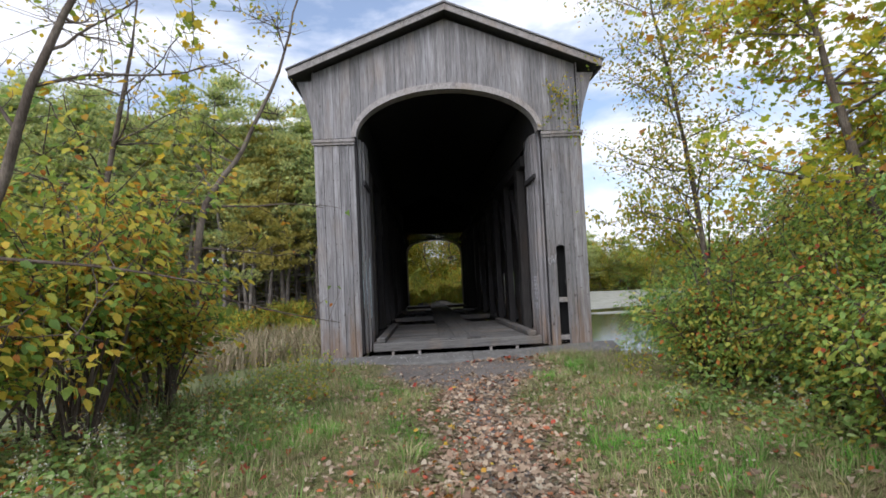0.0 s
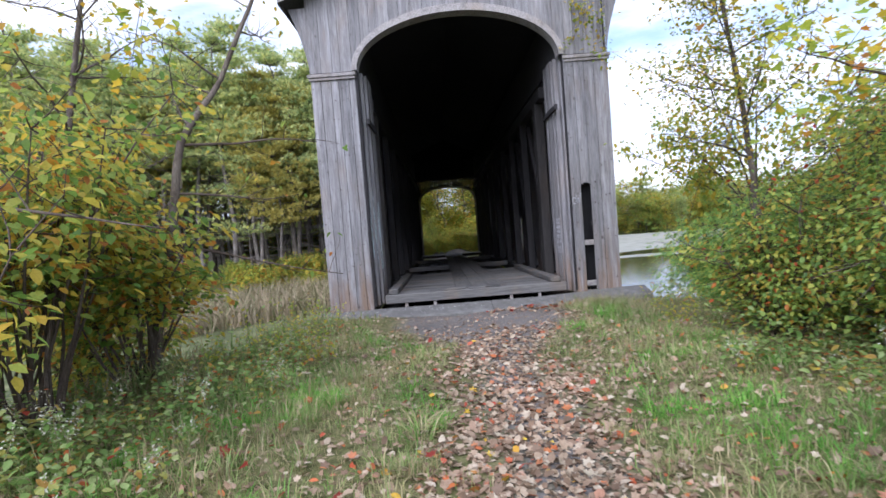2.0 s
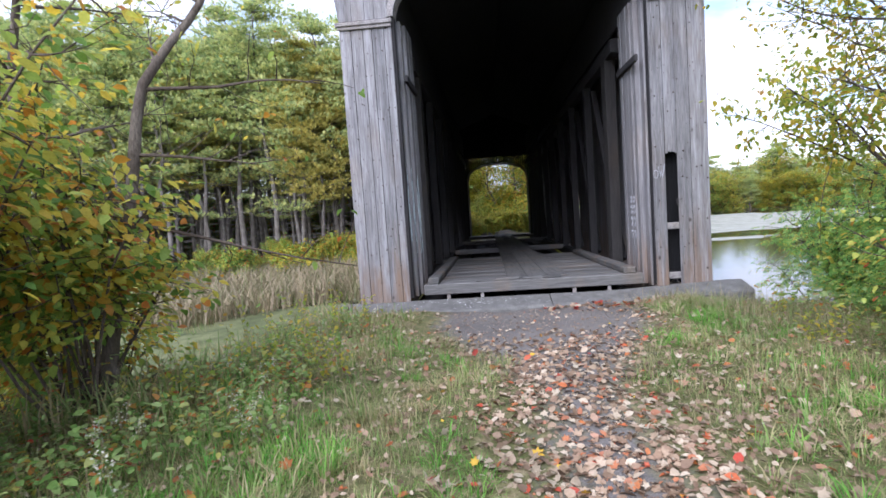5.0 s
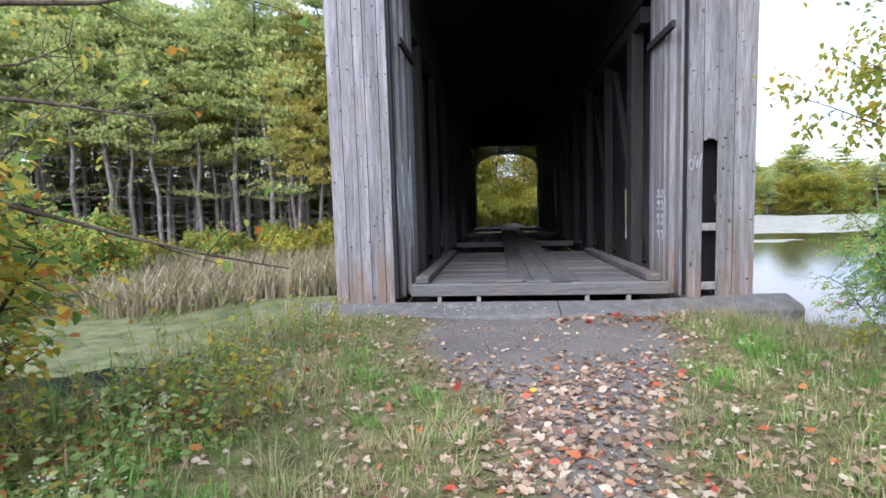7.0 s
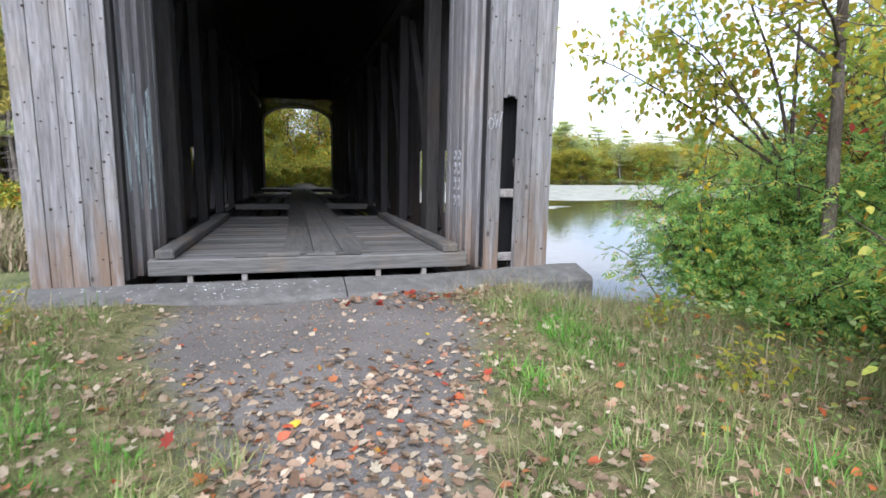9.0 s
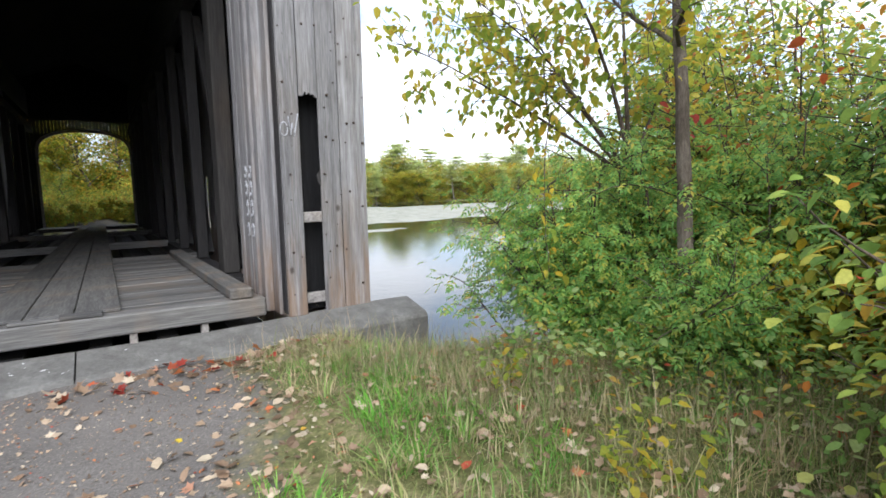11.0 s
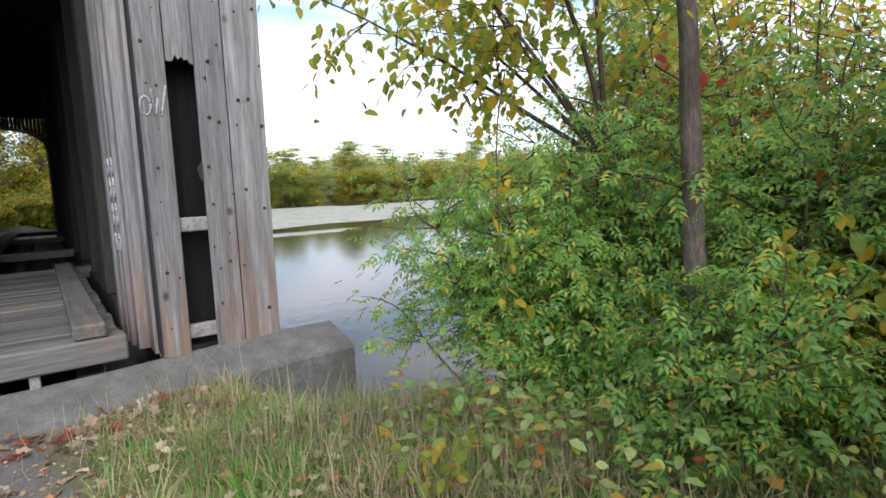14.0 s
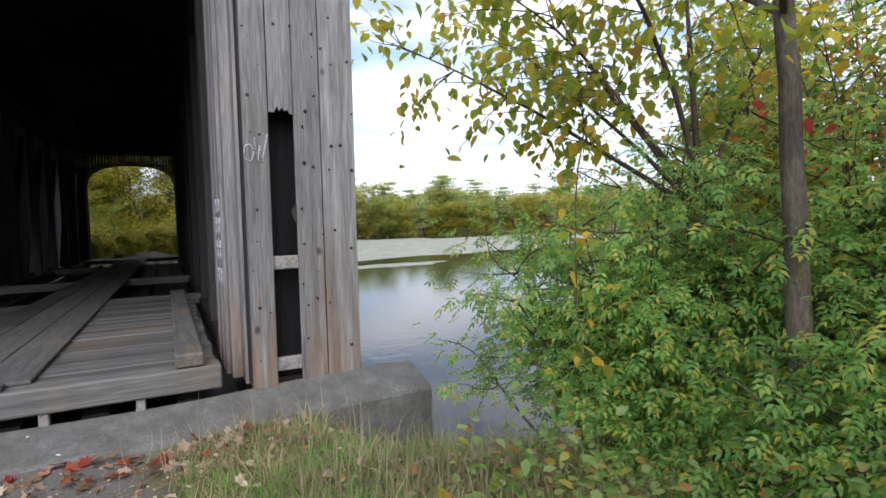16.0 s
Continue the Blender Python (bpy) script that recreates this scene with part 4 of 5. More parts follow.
for i, (x, y, h, mt) in enumerate(((4.1, 7.1, 1.9, 1), (5.4, 7.2, 2.9, 1), (4.5, 5.5, 1.7, 1), (5.6, 5.4, 3.5, 1), (4.1, 4.1, 1.5, 1), (5.2, 3.8, 3.2, 0), (3.9, 2.7, 1.5, 1), (6.8, 6.0, 4.4, 1), (6.6, 4.2, 4.0, 0), (6.4, 7.6, 3.8, 1), (7.0, 8.6, 3.6, 0), (4.9, 6.2, 2.2, 1))):
    shrub("wayside_shrub", x, y, 0.85, 0.85, h, None, LEAF_THICKET if mt else LEAF_BUSH, "leafy wayside shrub turning yellow and red", 60 + i, 17, 6, 0.068, group="shrubs along the path")
tree("maple_tree", 5.9, 6.3, [(0, 0, 0), (-0.2, 0, 2.2), (-0.5, 0.2, 4.0), (-0.9, 0.4, 6.5)], 0.11, None, LEAF_MAPLE, "maple tree with green and orange autumn leaves", 22, 16, 0.42, 2.2, 4, 0.115, kind=LEAF_LOBED, twigs=5)

# beside the path, to the left
for i, (x, y, h) in enumerate(((-3.7, 5.6, 3.7), (-4.6, 6.3, 3.9), (-3.9, 4.3, 2.7), (-4.9, 4.6, 3.7), (-3.5, 7.0, 2.6), (-4.5, 7.8, 2.9))):
    shrub("autumn_shrub", x, y, 0.95, 0.9, h, None, LEAF_AUTUMN, "tall shrub with green, yellow and orange autumn leaves", 80 + i, 17, 4, 0.105, low=0.33, group="autumn shrubs left of the path")
leaner = tree("leaning_tree", -3.5, 7.3, [(0, 0, 0), (0.05, 0.04, 0.8), (0.3, 0.1, 1.8), (0.45, 0.3, 3.1), (0.87, 0.75, 3.95), (1.4, 0.9, 5.2), (1.75, 1.0, 6.5)], 0.085, None, LEAF_YELLOW, "thin leaning tree with nearly bare twigs", 23, 8, 0.55, 1.5, 1, 0.08, twigs=2)
tree("bare_tree", -4.9, 8.0, [(0, 0, 0), (0.05, 0, 2.5), (0.25, 0.0, 5.0), (0.7, 0.1, 8.0)], 0.11, None, LEAF_YELLOW, "grey tree with thin bare twigs and a few leaves", 24, 16, 0.4, 2.2, 1, 0.08, twigs=3)
bough_tree = tree("bare_tree", -3.75, 4.1, [(0, 0, 0), (0.3, 0, 2.0), (0.75, 0, 3.4), (1.2, 0.1, 4.6), (1.7, 0.2, 6.5)], 0.065, None, LEAF_YELLOW, "grey tree with thin bare twigs and a few leaves", 25, 9, 0.45, 1.6, 1, 0.08, twigs=2)
for owner, start, way, ln in ((bough_tree, (0.33, 0.0, 2.08), (1.0, 0.12, -0.12), 1.9), (leaner, (0.45, 0.3, 3.05), (1.0, 0.1, 0.0), 1.7), (leaner, (0.38, 0.2, 2.45), (1.0, 0.05, -0.08), 1.1), (leaner, (0.3, 0.1, 1.85), (1.0, 0.05, -0.28), 2.1)):
    bough, sprays, ends = Tubes(), Tubes(), []
    rb2 = random.Random(int(ln * 10))
    bp, br = limb(rb2, start, way, ln, 0.02, 0.005, 12, 0.06, -0.01)
    bough.add(bp, br, 6)
    for q in bp[3::2]:
        tp, tr = limb(rb2, q, (rb2.gauss(0.4, 0.6), rb2.gauss(0, 0.8), rb2.gauss(0.2, 0.6)), 0.5, 0.006, 0.002, 5, 0.15, 0)
        sprays.add(tp, tr, 4)
        ends.append(tuple(tp[-1]))
    bough.build("bough", TWIG, owner)
    sprays.build("twig_work", TWIG, owner)["kind"] = "stuff"
    leaves_on("bough_foliage", LEAF_FINE, ends, 2, 0.06, 0.09, LEAF_AUTUMN, owner, 1.4)
# trailing vine of yellow leaves on the leaning tree
vine = tagged(new("hanging_vine"), "hanging vine with broad yellow leaves", "vine")
vine.location = (-2.85, 6.5, 3.0)
vt = Tubes()
vp, vr = limb(random.Random(9), (0.1, 0, 3.2), (0, 0, -1), 2.9, 0.008, 0.003, 12, 0.06, 0)
vt.add(vp, vr, 5)
vt.build("stem", TWIG, vine)
leaves_on("foliage", LEAF_LOBED, [tuple(p) for p in vp], 9, 0.13, 0.13, LEAF_YELLOW, vine, 1.0)

# low weeds with pale seed heads on the verge
def weed(x, y, h, seed, flower=True):
    """Upright leafy stems from one root, some with pale plumes."""
    rng = random.Random(seed)
    thing = tagged(new("verge_weed"), "upright leafy weed with whitish seed heads" if flower else "upright yellowing weed with narrow leaves", "weed", "weeds on the verge")
    thing.location = (x, y, float(ground_z(x, y)))
    stems, at, heads = Tubes(), [], []
    for _ in range(rng.randint(5, 10)):
        p0 = Vector((rng.gauss(0, 0.07), rng.gauss(0, 0.07), -0.02))
        lp, lr = limb(rng, p0, (rng.gauss(0, 0.33), rng.gauss(0, 0.33), 1), h * rng.uniform(0.6, 1.15), 0.004, 0.0015, 7, 0.1, 0.0)
        stems.add(lp, lr, 4)
        at += [tuple(q) for q in lp[1:]] + [tuple(a.lerp(b, 0.5)) for a, b in zip(lp[1:-1], lp[2:])]
        heads += [tuple(q) for q in lp[-2:]]
    stems.build("stem_work", STALK, thing)["kind"] = "stuff"
    leaves_on("foliage", LEAF_FINE, at, 1, 0.03, 0.06, GROUND_COVER if flower else LEAF_SAPLING, thing, 0.6)
    if flower:
        leaves_on("seed_head", LEAF_COARSE, heads, 14, 0.022, 0.02, FLOWER, thing)["kind"] = "stuff"


for i, (x, y, h) in enumerate(((-2.3, 3.6, 0.5), (-1.9, 4.3, 0.4), (-2.6, 4.4, 0.6), (-2.1, 5.2, 0.45), (-2.5, 5.9, 0.5), (-1.75, 6.4, 0.4), (-2.2, 7.4, 0.5), (-2.3, 9.2, 0.6), (-1.9, 10.3, 0.5), (-2.2, 2.7, 0.5), (-2.9, 3.0, 0.7), (-2.7, 3.7, 0.6), (-3.0, 5.0, 0.7), (-1.7, 3.1, 0.3), (3.1, 3.0, 0.5), (3.3, 4.6, 0.5), (3.0, 6.0, 0.4))):
    weed(x, y, h, 200 + i)
for i, (x, y, h) in enumerate(((-1.7, 8.0, 0.75), (-2.0, 8.6, 0.8), (-2.35, 8.2, 0.7), (-2.6, 9.8, 0.8), (-2.4, 10.8, 0.7), (-2.9, 8.9, 0.9), (-2.7, 7.2, 0.7), (-3.0, 10.2, 0.8), (-2.1, 11.4, 0.6), (3.6, 9.9, 0.5), (3.4, 8.6, 0.4))):
    weed(x, y, h, 300 + i, False)

# a vine over the cap of the pier
vine = tagged(new("wall_vine"), "thin vine with yellow-green leaves clinging to the bridge portal", "vine")
vine.location = (3.6, FRONT - 0.1, 4.4)
vt, vtips = Tubes(), []
rv = random.Random(12)
for x0, dz, ln in ((0.15, 0.2, 2.2), (-0.1, 0.6, 1.5), (0.35, 0.5, 1.9), (-0.3, 0.4, 1.0)):
    vp, vr = limb(rv, (x0, -0.02, 2.3 - dz), (rv.gauss(0, 0.35), -0.05, -1), ln * 0.75, 0.006, 0.002, 12, 0.12, 0)
    vp = [Vector((q.x, min(q.y, -0.02), q.z)) for q in vp]
    vt.add(vp, vr, 5)
    vtips += [tuple(q) for q in vp]
vt.build("stem", TWIG, vine)
leaves_on("foliage", LEAF_FINE, vtips, 4, 0.085, 0.09, LEAF_YELLOW, vine, 1.0)

# yellow vine on the shrub beside the path
vine = tagged(new("hanging_vine"), "yellow-leaved vine hanging over a green shrub", "vine")
vine.location = (4.6, 10.7, -0.15)
vt = Tubes()
vp, vr = limb(random.Random(19), (0.25, 0.05, 2.0), (-0.5, -0.1, -1), 1.5, 0.006, 0.003, 12, 0.08, 0)
vt.add(vp, vr, 5)
vt.build("stem", TWIG, vine)
leaves_on("foliage", LEAF_FINE, [tuple(p) for p in vp], 5, 0.06, 0.085, LEAF_YELLOW, vine, 1.0)

# a red creeper in the shrubs below the slender tree
vine = tagged(new("red_creeper"), "creeper with bright red autumn leaves on a shrub", "vine")
vine.location = (5.5, 9.95, 0.9)
vt = Tubes()
vp, vr = limb(random.Random(41), (-0.25, 0, 0.9), (1, 0.1, -0.25), 0.9, 0.006, 0.003, 9, 0.12, 0)
vt.add(vp, vr, 5)
vt.build("stem", TWIG, vine)
leaves_on("foliage", LEAF_FINE, [tuple(q) for q in vp], 2, 0.08, 0.085, LEAF_RED, vine, 1.2)

# ---- woods ----
def pine(name, x, y, height, r, seed, mat, group, label, crown_from=0.4, wide=2.1):
    rng = random.Random(seed)
    thing = tagged(new(name), label, "tree", group)
    thing.location = (x, y, float(ground_z(x, y)) - 0.1)
    bole, wood, tips = Tubes(), Tubes(), []
    pts = [Vector((rng.gauss(0, 0.06) * k, rng.gauss(0, 0.06) * k, height * k / 8)) for k in range(9)]
    bole.add(pts, [r * (1 - 0.11 * k) for k in range(9)], 7)
    whorls = int(height / 0.55)
    for i in range(whorls):
        u = 0.10 + 0.89 * (i + 0.5 * rng.random()) / whorls
        p = pts[min(7, int(u * 8))].lerp(pts[min(8, int(u * 8) + 1)], u * 8 % 1)
        live = u > crown_from + rng.gauss(0, 0.07)
        turn0 = rng.uniform(0, 6.28)
        for j in range(4 if live else 3):
            a = turn0 + 1.57 * j + rng.gauss(0, 0.35)
            if live and rng.random() < 0.16:
                continue
            ln = wide * (1.03 - u) ** 0.7 * rng.uniform(0.55, 1.45) + 0.3 if live else rng.uniform(0.4, 1.9)
            lp, lr = limb(rng, p, (math.cos(a), math.sin(a), 0.10 if live else -0.05), ln, 0.03 if live else 0.016, 0.006, 6, 0.08, 0.045 if live else -0.01)
            wood.add(lp, lr, 4)
            if live:
                for k, q in enumerate(lp[2:]):
                    w = 0.10 + 0.09 * k
                    for _ in range(4):
                        tips.append((*(q + Vector((rng.gauss(0, w), rng.gauss(0, w), rng.gauss(0.03, 0.03)))), a))
    bole.build("trunk", BARK_PINE, thing)
    wood.build("branch_work", BARK_PINE, thing)["kind"] = "stuff"
    rows = np.repeat(np.array(tips), 5, axis=0)
    n = len(rows)
    pos = rows[:, :3] + RNG.normal(0, 1, (n, 3)) * np.array([0.2, 0.2, 0.035])
    scatter("crown", NEEDLE_TUFT, pos, rows[:, 3] - 1.57 + RNG.normal(0, 0.8, n), RNG.normal(0.45, 0.5, n), RNG.normal(0, 0.9, n), RNG.uniform(0.14, 0.3, n), mat, thing)
    return thing


def broadleaf(name, x, y, height, seed, mat, group, label, wide=2.4):
    rng = random.Random(seed)
    thing = tagged(new(name), label, "tree", group)
    thing.location = (x, y, float(ground_z(x, y)) - 0.1)
    bole, wood, tips = Tubes(), Tubes(), []
    pts = [Vector((rng.gauss(0, 0.08) * k, rng.gauss(0, 0.08) * k, height * 0.9 * k / 8)) for k in range(9)]
    bole.add(pts, [0.16 * (1 - 0.11 * k) for k in range(9)], 7)
    for i in range(30):
        u = 0.12 + 0.86 * (i + rng.random()) / 30
        p = pts[min(7, int(u * 8))]
        a = rng.uniform(0, 6.28)
        ln = wide * (1.25 - 0.9 * abs(u - 0.5)) * rng.uniform(0.55, 1.2)
        lp, lr = limb(rng, p, (math.cos(a), math.sin(a), 0.5), ln, 0.05, 0.01, 5, 0.2, 0.04)
        wood.add(lp, lr, 4)
        for q in lp[2:]:
            for _ in range(3):
                tips.append(tuple(q + Vector((rng.gauss(0, 0.35), rng.gauss(0, 0.35), rng.gauss(0, 0.3)))))
    bole.build("trunk", BARK, thing)
    wood.build("branch_work", BARK, thing)["kind"] = "stuff"
    leaves_on("crown", LEAF_COARSE, tips, 16, 0.28, 0.24, mat, thing)
    return thing


PINE, GOLDEN, LEAFY = "grey-trunked pine with needles in layered boughs", "pine with yellowing needles", "autumn tree in yellow-green leaf"
pines = [pine("pine_tree", -14, 36, 13.4, 0.15, 1, NEEDLES, "pine woods", PINE, 0.47, 2.4), pine("pine_tree", -18, 38, 14.2, 0.17, 2, NEEDLES, "pine woods", PINE, 0.53, 2.3),
         pine("pine_tree", -11.5, 37, 12.6, 0.14, 3, NEEDLES, "pine woods", PINE, 0.42, 2.6), pine("pine_tree", -9.2, 36.5, 12.4, 0.14, 4, NEEDLES_GOLD, "pine woods", GOLDEN, 0.30, 2.0),
         pine("pine_tree", -21, 33, 12.5, 0.16, 5, NEEDLES_GOLD, "pine woods", GOLDEN, 0.38, 2.4), pine("pine_tree", -15.5, 33.2, 12.0, 0.14, 9, NEEDLES, "pine woods", "pine with long low boughs at the edge of the woods", 0.28, 2.9)]
rw = random.Random(17)
for i in range(150):
    row = i // 25
    x = -6 - 42 * ((i % 25) + rw.random()) / 25
    y = 33.8 + row * 2.4 + rw.uniform(-1.2, 1.2) - 0.28 * (-x - 8) * (1 if x > -30 else 0.8)
    src = pines[rw.choice((0, 0, 1, 1, 1, 2, 2, 4, 5) if row < 2 else (0, 0, 1, 1, 1, 1, 2))]
    s = rw.uniform(0.88, 1.1) * (1 + 0.015 * row)
    copy_thing(src, pose(x, y, float(ground_z(x, y)) - 0.1, 0, 0, rw.uniform(0, 360)) @ Matrix.Diagonal((s, s, s, 1)))
for i in range(44):
    x = -5 - 44 * (i + rw.random()) / 44
    y = 49.5 + rw.uniform(-2, 3) - 0.24 * (-x - 8)
    s = rw.uniform(0.75, 1.0)
    copy_thing(pines[5 if i % 3 else 2], pose(x, y, float(ground_z(x, y)) - 1.5, 0, 0, rw.uniform(0, 360)) @ Matrix.Diagonal((s, s, s, 1)))
for x, y, k in ((-10.4, 32.6, 1.02), (-8.6, 34.0, 0.95), (-9.4, 33.0, 0.9)):
    copy_thing(pines[3], pose(x, y, float(ground_z(x, y)) - 0.1, 0, 0, 40 * k) @ Matrix.Diagonal((k, k, k, 1)))
leafy = [broadleaf("broadleaf_tree", 0.5, 57, 12, 6, LEAF_YELLOW, "trees beyond the bridge", LEAFY), broadleaf("broadleaf_tree", 3.8, 60, 13, 7, LEAF_AUTUMN, "trees beyond the bridge", LEAFY),
         broadleaf("broadleaf_tree", -2.2, 59, 12, 8, LEAF_THICKET, "trees beyond the bridge", LEAFY)]
for i in range(44):
    x, y = rw.uniform(-11, 14), rw.uniform(51, 74)
    if abs(x - 0.9) < 1.3 and y < 64:
        x += 2.8 if x > 0.9 else -2.8
    s = rw.uniform(0.4, 1.0) * (0.6 if y < 56 else 1)
    copy_thing(leafy[i % 3], pose(x, y, float(ground_z(x, y)) - 0.1, 0, 0, rw.uniform(0, 360)) @ Matrix.Diagonal((s, s, s, 1)))
shore_src = leafy + pines[:2]
for i in range(210):
    x = 9 + 100 * (i + rw.random()) / 210
    y = 74 + 0.12 * (x - 20) + rw.uniform(0, 12)
    src = shore_src[rw.choice((0, 1, 1, 1, 2, 3, 4))]
    s = rw.uniform(0.42, 0.68) if y < 80 + 0.12 * (x - 20) else rw.uniform(0.6, 0.9)
    ob = copy_thing(src, pose(x, y, float(ground_z(x, y)) - 3.0 * s - 0.6, 0, 0, rw.uniform(0, 360)) @ Matrix.Diagonal((s * 1.6, s * 1.6, s, 1)))
    ob["group"] = "trees on the far shore"

# undergrowth at the edge of the pine woods
low_src = shrub("undergrowth", -13, 29, 1.5, 1.3, 2.6, None, LEAF_THICKET, "low green undergrowth at the edge of the woods", 91, 14, 9, 0.16, LEAF_COARSE, 0.7, 0.05, "woodland undergrowth")
low_gold = shrub("undergrowth", -10, 30, 1.4, 1.2, 2.2, None, LEAF_AUTUMN, "low yellowing undergrowth at the edge of the woods", 92, 14, 9, 0.16, LEAF_COARSE, 0.7, 0.05, "woodland undergrowth")
for i in range(34):
    x = -5.5 - 26 * (i + rw.random()) / 34
    y = 31.5 - 0.28 * (-x - 8) + rw.uniform(-1, 1.5)
    s = rw.uniform(0.35, 0.8)
    copy_thing(low_src if rw.random() < 0.45 else low_gold, pose(x, y, float(ground_z(x, y)), 0, 0, rw.uniform(0, 360)) @ Matrix.Diagonal((s, s, s, 1)))
for x, y, k in ((-1.2, 47, 0.7), (-2.6, 49, 1.0), (3.6, 47.5, 0.8), (4.8, 49.5, 1.1), (-1.0, 51, 0.8), (2.9, 52, 0.9), (-2.2, 54, 1.2), (4.2, 55, 1.3), (0.3, 50.5, 0.75), (1.6, 53, 0.9), (0.9, 58, 1.3), (1.0, 64, 1.8), (-0.6, 62, 1.6), (2.4, 63, 1.6)):
    copy_thing(low_gold, pose(x, y, float(ground_z(x, y)), 0, 0, 50 * k) @ Matrix.Diagonal((k, k, k, 1)))
for i in range(10):
    x, y = -14 - 5 * rw.random(), 12 + 14 * i / 10
    s = rw.uniform(1.0, 1.5)
    copy_thing(low_src, pose(x, y, float(ground_z(x, y)), 0, 0, rw.uniform(0, 360)) @ Matrix.Diagonal((s, s, s, 1)))

for i in range(46):
    x = -4 - 44 * (i + rw.random()) / 46
    y = 47.5 + rw.uniform(-1.5, 2) - 0.22 * (-x - 8)
    s = rw.uniform(1.2, 2.2)
    copy_thing(low_src if rw.random() < 0.6 else low_gold, pose(x, y, float(ground_z(x, y)), 0, 0, rw.uniform(0, 360)) @ Matrix.Diagonal((s, s, s, 1)))

# ---- pond weed ----
mat_of_weed("duckweed", 24, 57, 30, 13.5, ALGAE_PALE, 1, "pale mat of duckweed on the pond", 0.01)
mat_of_weed("duckweed", 14, 37.5, 3.5, 1.0, ALGAE_PALE, 2, "pale mat of duckweed on the pond", 0.008)
mat_of_weed("duckweed", -8.5, 17.5, 6, 4.2, ALGAE_GREEN, 3, "green mat of duckweed on the marsh", 0.01)

# ---- grasses ----
BLADE = (np.array([(-.035, 0, 0), (.035, 0, 0), (-.028, .14, .42), (.028, .14, .42), (0, .55, .78)], float), [(0, 1, 3), (0, 3, 2), (2, 3, 4)])


def blades(name, pos, size, mat, label, width=1.0, lean=0.25):
    n = len(pos)
    ob = scatter(name, BLADE, pos, RNG.uniform(0, 6.28, n), RNG.normal(-0.05, lean, n), np.zeros(n), size, mat, None, "", width)
    return tagged(ob, label, "grass", kind="stuff")


def field(n, x0, x1, y0, y1, keep):
    x, y = RNG.uniform(x0, x1, n), RNG.uniform(y0, y1, n)
    k = keep(x, y) > RNG.random(n)
    x, y = x[k], y[k]
    return np.stack([x, y, ground_z(x, y) - 0.01], -1)


def path_share(x, y):
    """How bare the ground is: one on the path, none on the verge."""
    half = 0.62 + 1.3 * smooth(8.5, 11.0, y)
    edge = np.abs(x - 0.75 - 0.12 * np.sin(y * 0.9)) - half + 0.18 * np.sin(x * 7 + y * 3) * np.sin(y * 5.1)
    return smooth(0.35, -0.1, edge)


def patch(x, y, a, b, c):
    return 0.5 + 0.5 * np.sin(x * a + c) * np.sin(y * b + 1.7 * c)


def ragged(x, y):
    """Uneven growth, from bare to thick, at several sizes."""
    a = np.sin(x * 1.3 + 1.7 * np.sin(y * 0.9)) * np.sin(y * 1.1 + 1.3 * np.sin(x * 1.7))
    b = np.sin(x * 4.1 + 2.0 * np.sin(y * 2.3)) * np.sin(y * 3.7 + 1.1 * np.sin(x * 3.1))
    return np.clip(0.5 + 0.38 * a + 0.3 * b, 0, 1)


near = field(420000, -7.0, 8.0, -5.0, 12.55, lambda x, y: smooth(-5, 1.5, y) * smooth(8, 4.5, x) * smooth(-7, -3, x) * (1 - path_share(x, y)) * (0.3 + 0.7 * ragged(x, y)))
blades("grass", near, RNG.uniform(0.05, 0.15, len(near)) * (0.55 + 1.0 * ragged(near[:, 0] + 3, near[:, 1])), GRASS, "short green and tan grass on the verges", 0.75, 0.75)


def tussocks(n, x0, x1, y0, y1, keep, per, height, mat, label, width=0.6):
    """Clumps of long blades that bend outwards."""
    c = field(n, x0, x1, y0, y1, keep)
    big = np.repeat(RNG.uniform(0.6, 1.3, len(c)), per)
    p = np.repeat(c, per, axis=0)
    off = RNG.normal(0, 0.05, (len(p), 2)) * big[:, None]
    p[:, :2] += off
    q = len(p)
    turn = np.arctan2(-off[:, 0], off[:, 1]) + RNG.normal(0, 0.5, q)
    ob = scatter("tussocks", BLADE, p, turn, RNG.normal(-0.25, 0.35, q), np.zeros(q), RNG.uniform(0.5, 1.2, q) * height * big, mat, None, "", width)
    return tagged(ob, label, "grass", kind="stuff")


tussocks(2600, -4.5, 6.5, -1.0, 12.4, lambda x, y: (1 - path_share(x, y)) * 0.8 * ragged(x + 7, y + 2), 38, 0.2, GRASS, "clumps of mixed green and tan grass on the verges")
tussocks(900, -2.6, 0.1, 2.5, 11.6, lambda x, y: (1 - path_share(x, y)) * smooth(0.35, 0.8, ragged(x + 1, y + 5)), 46, 0.15, LUSH, "lush green grass clumps beside the path")
tussocks(500, 1.6, 3.4, 1.5, 11.6, lambda x, y: (1 - path_share(x, y)) * smooth(0.45, 0.85, ragged(x + 4, y + 9)), 40, 0.16, LUSH, "lush green grass clumps beside the path")
tussocks(900, 2.5, 4.9, 7.5, 12.4, lambda x, y: smooth(2.4, 3.2, x + 0.35 * (y - 11)) * 0.55 * smooth(12.3, 11.3, y + 0.3 * (x - 3.5)), 30, 0.25, DRY_GRASS, "long arching grass clumps on the bank", 0.28)
tall = field(60000, 2.2, 5.4, 7.0, 12.6, lambda x, y: smooth(2.3, 3.4, x + 0.35 * (y - 11)) * (0.1 + 0.9 * patch(x, y, 3.1, 2.3, 2.2)) * 0.45 * (1 - 0.8 * smooth(11.6, 12.2, y) * smooth(3.4, 3.8, x)))
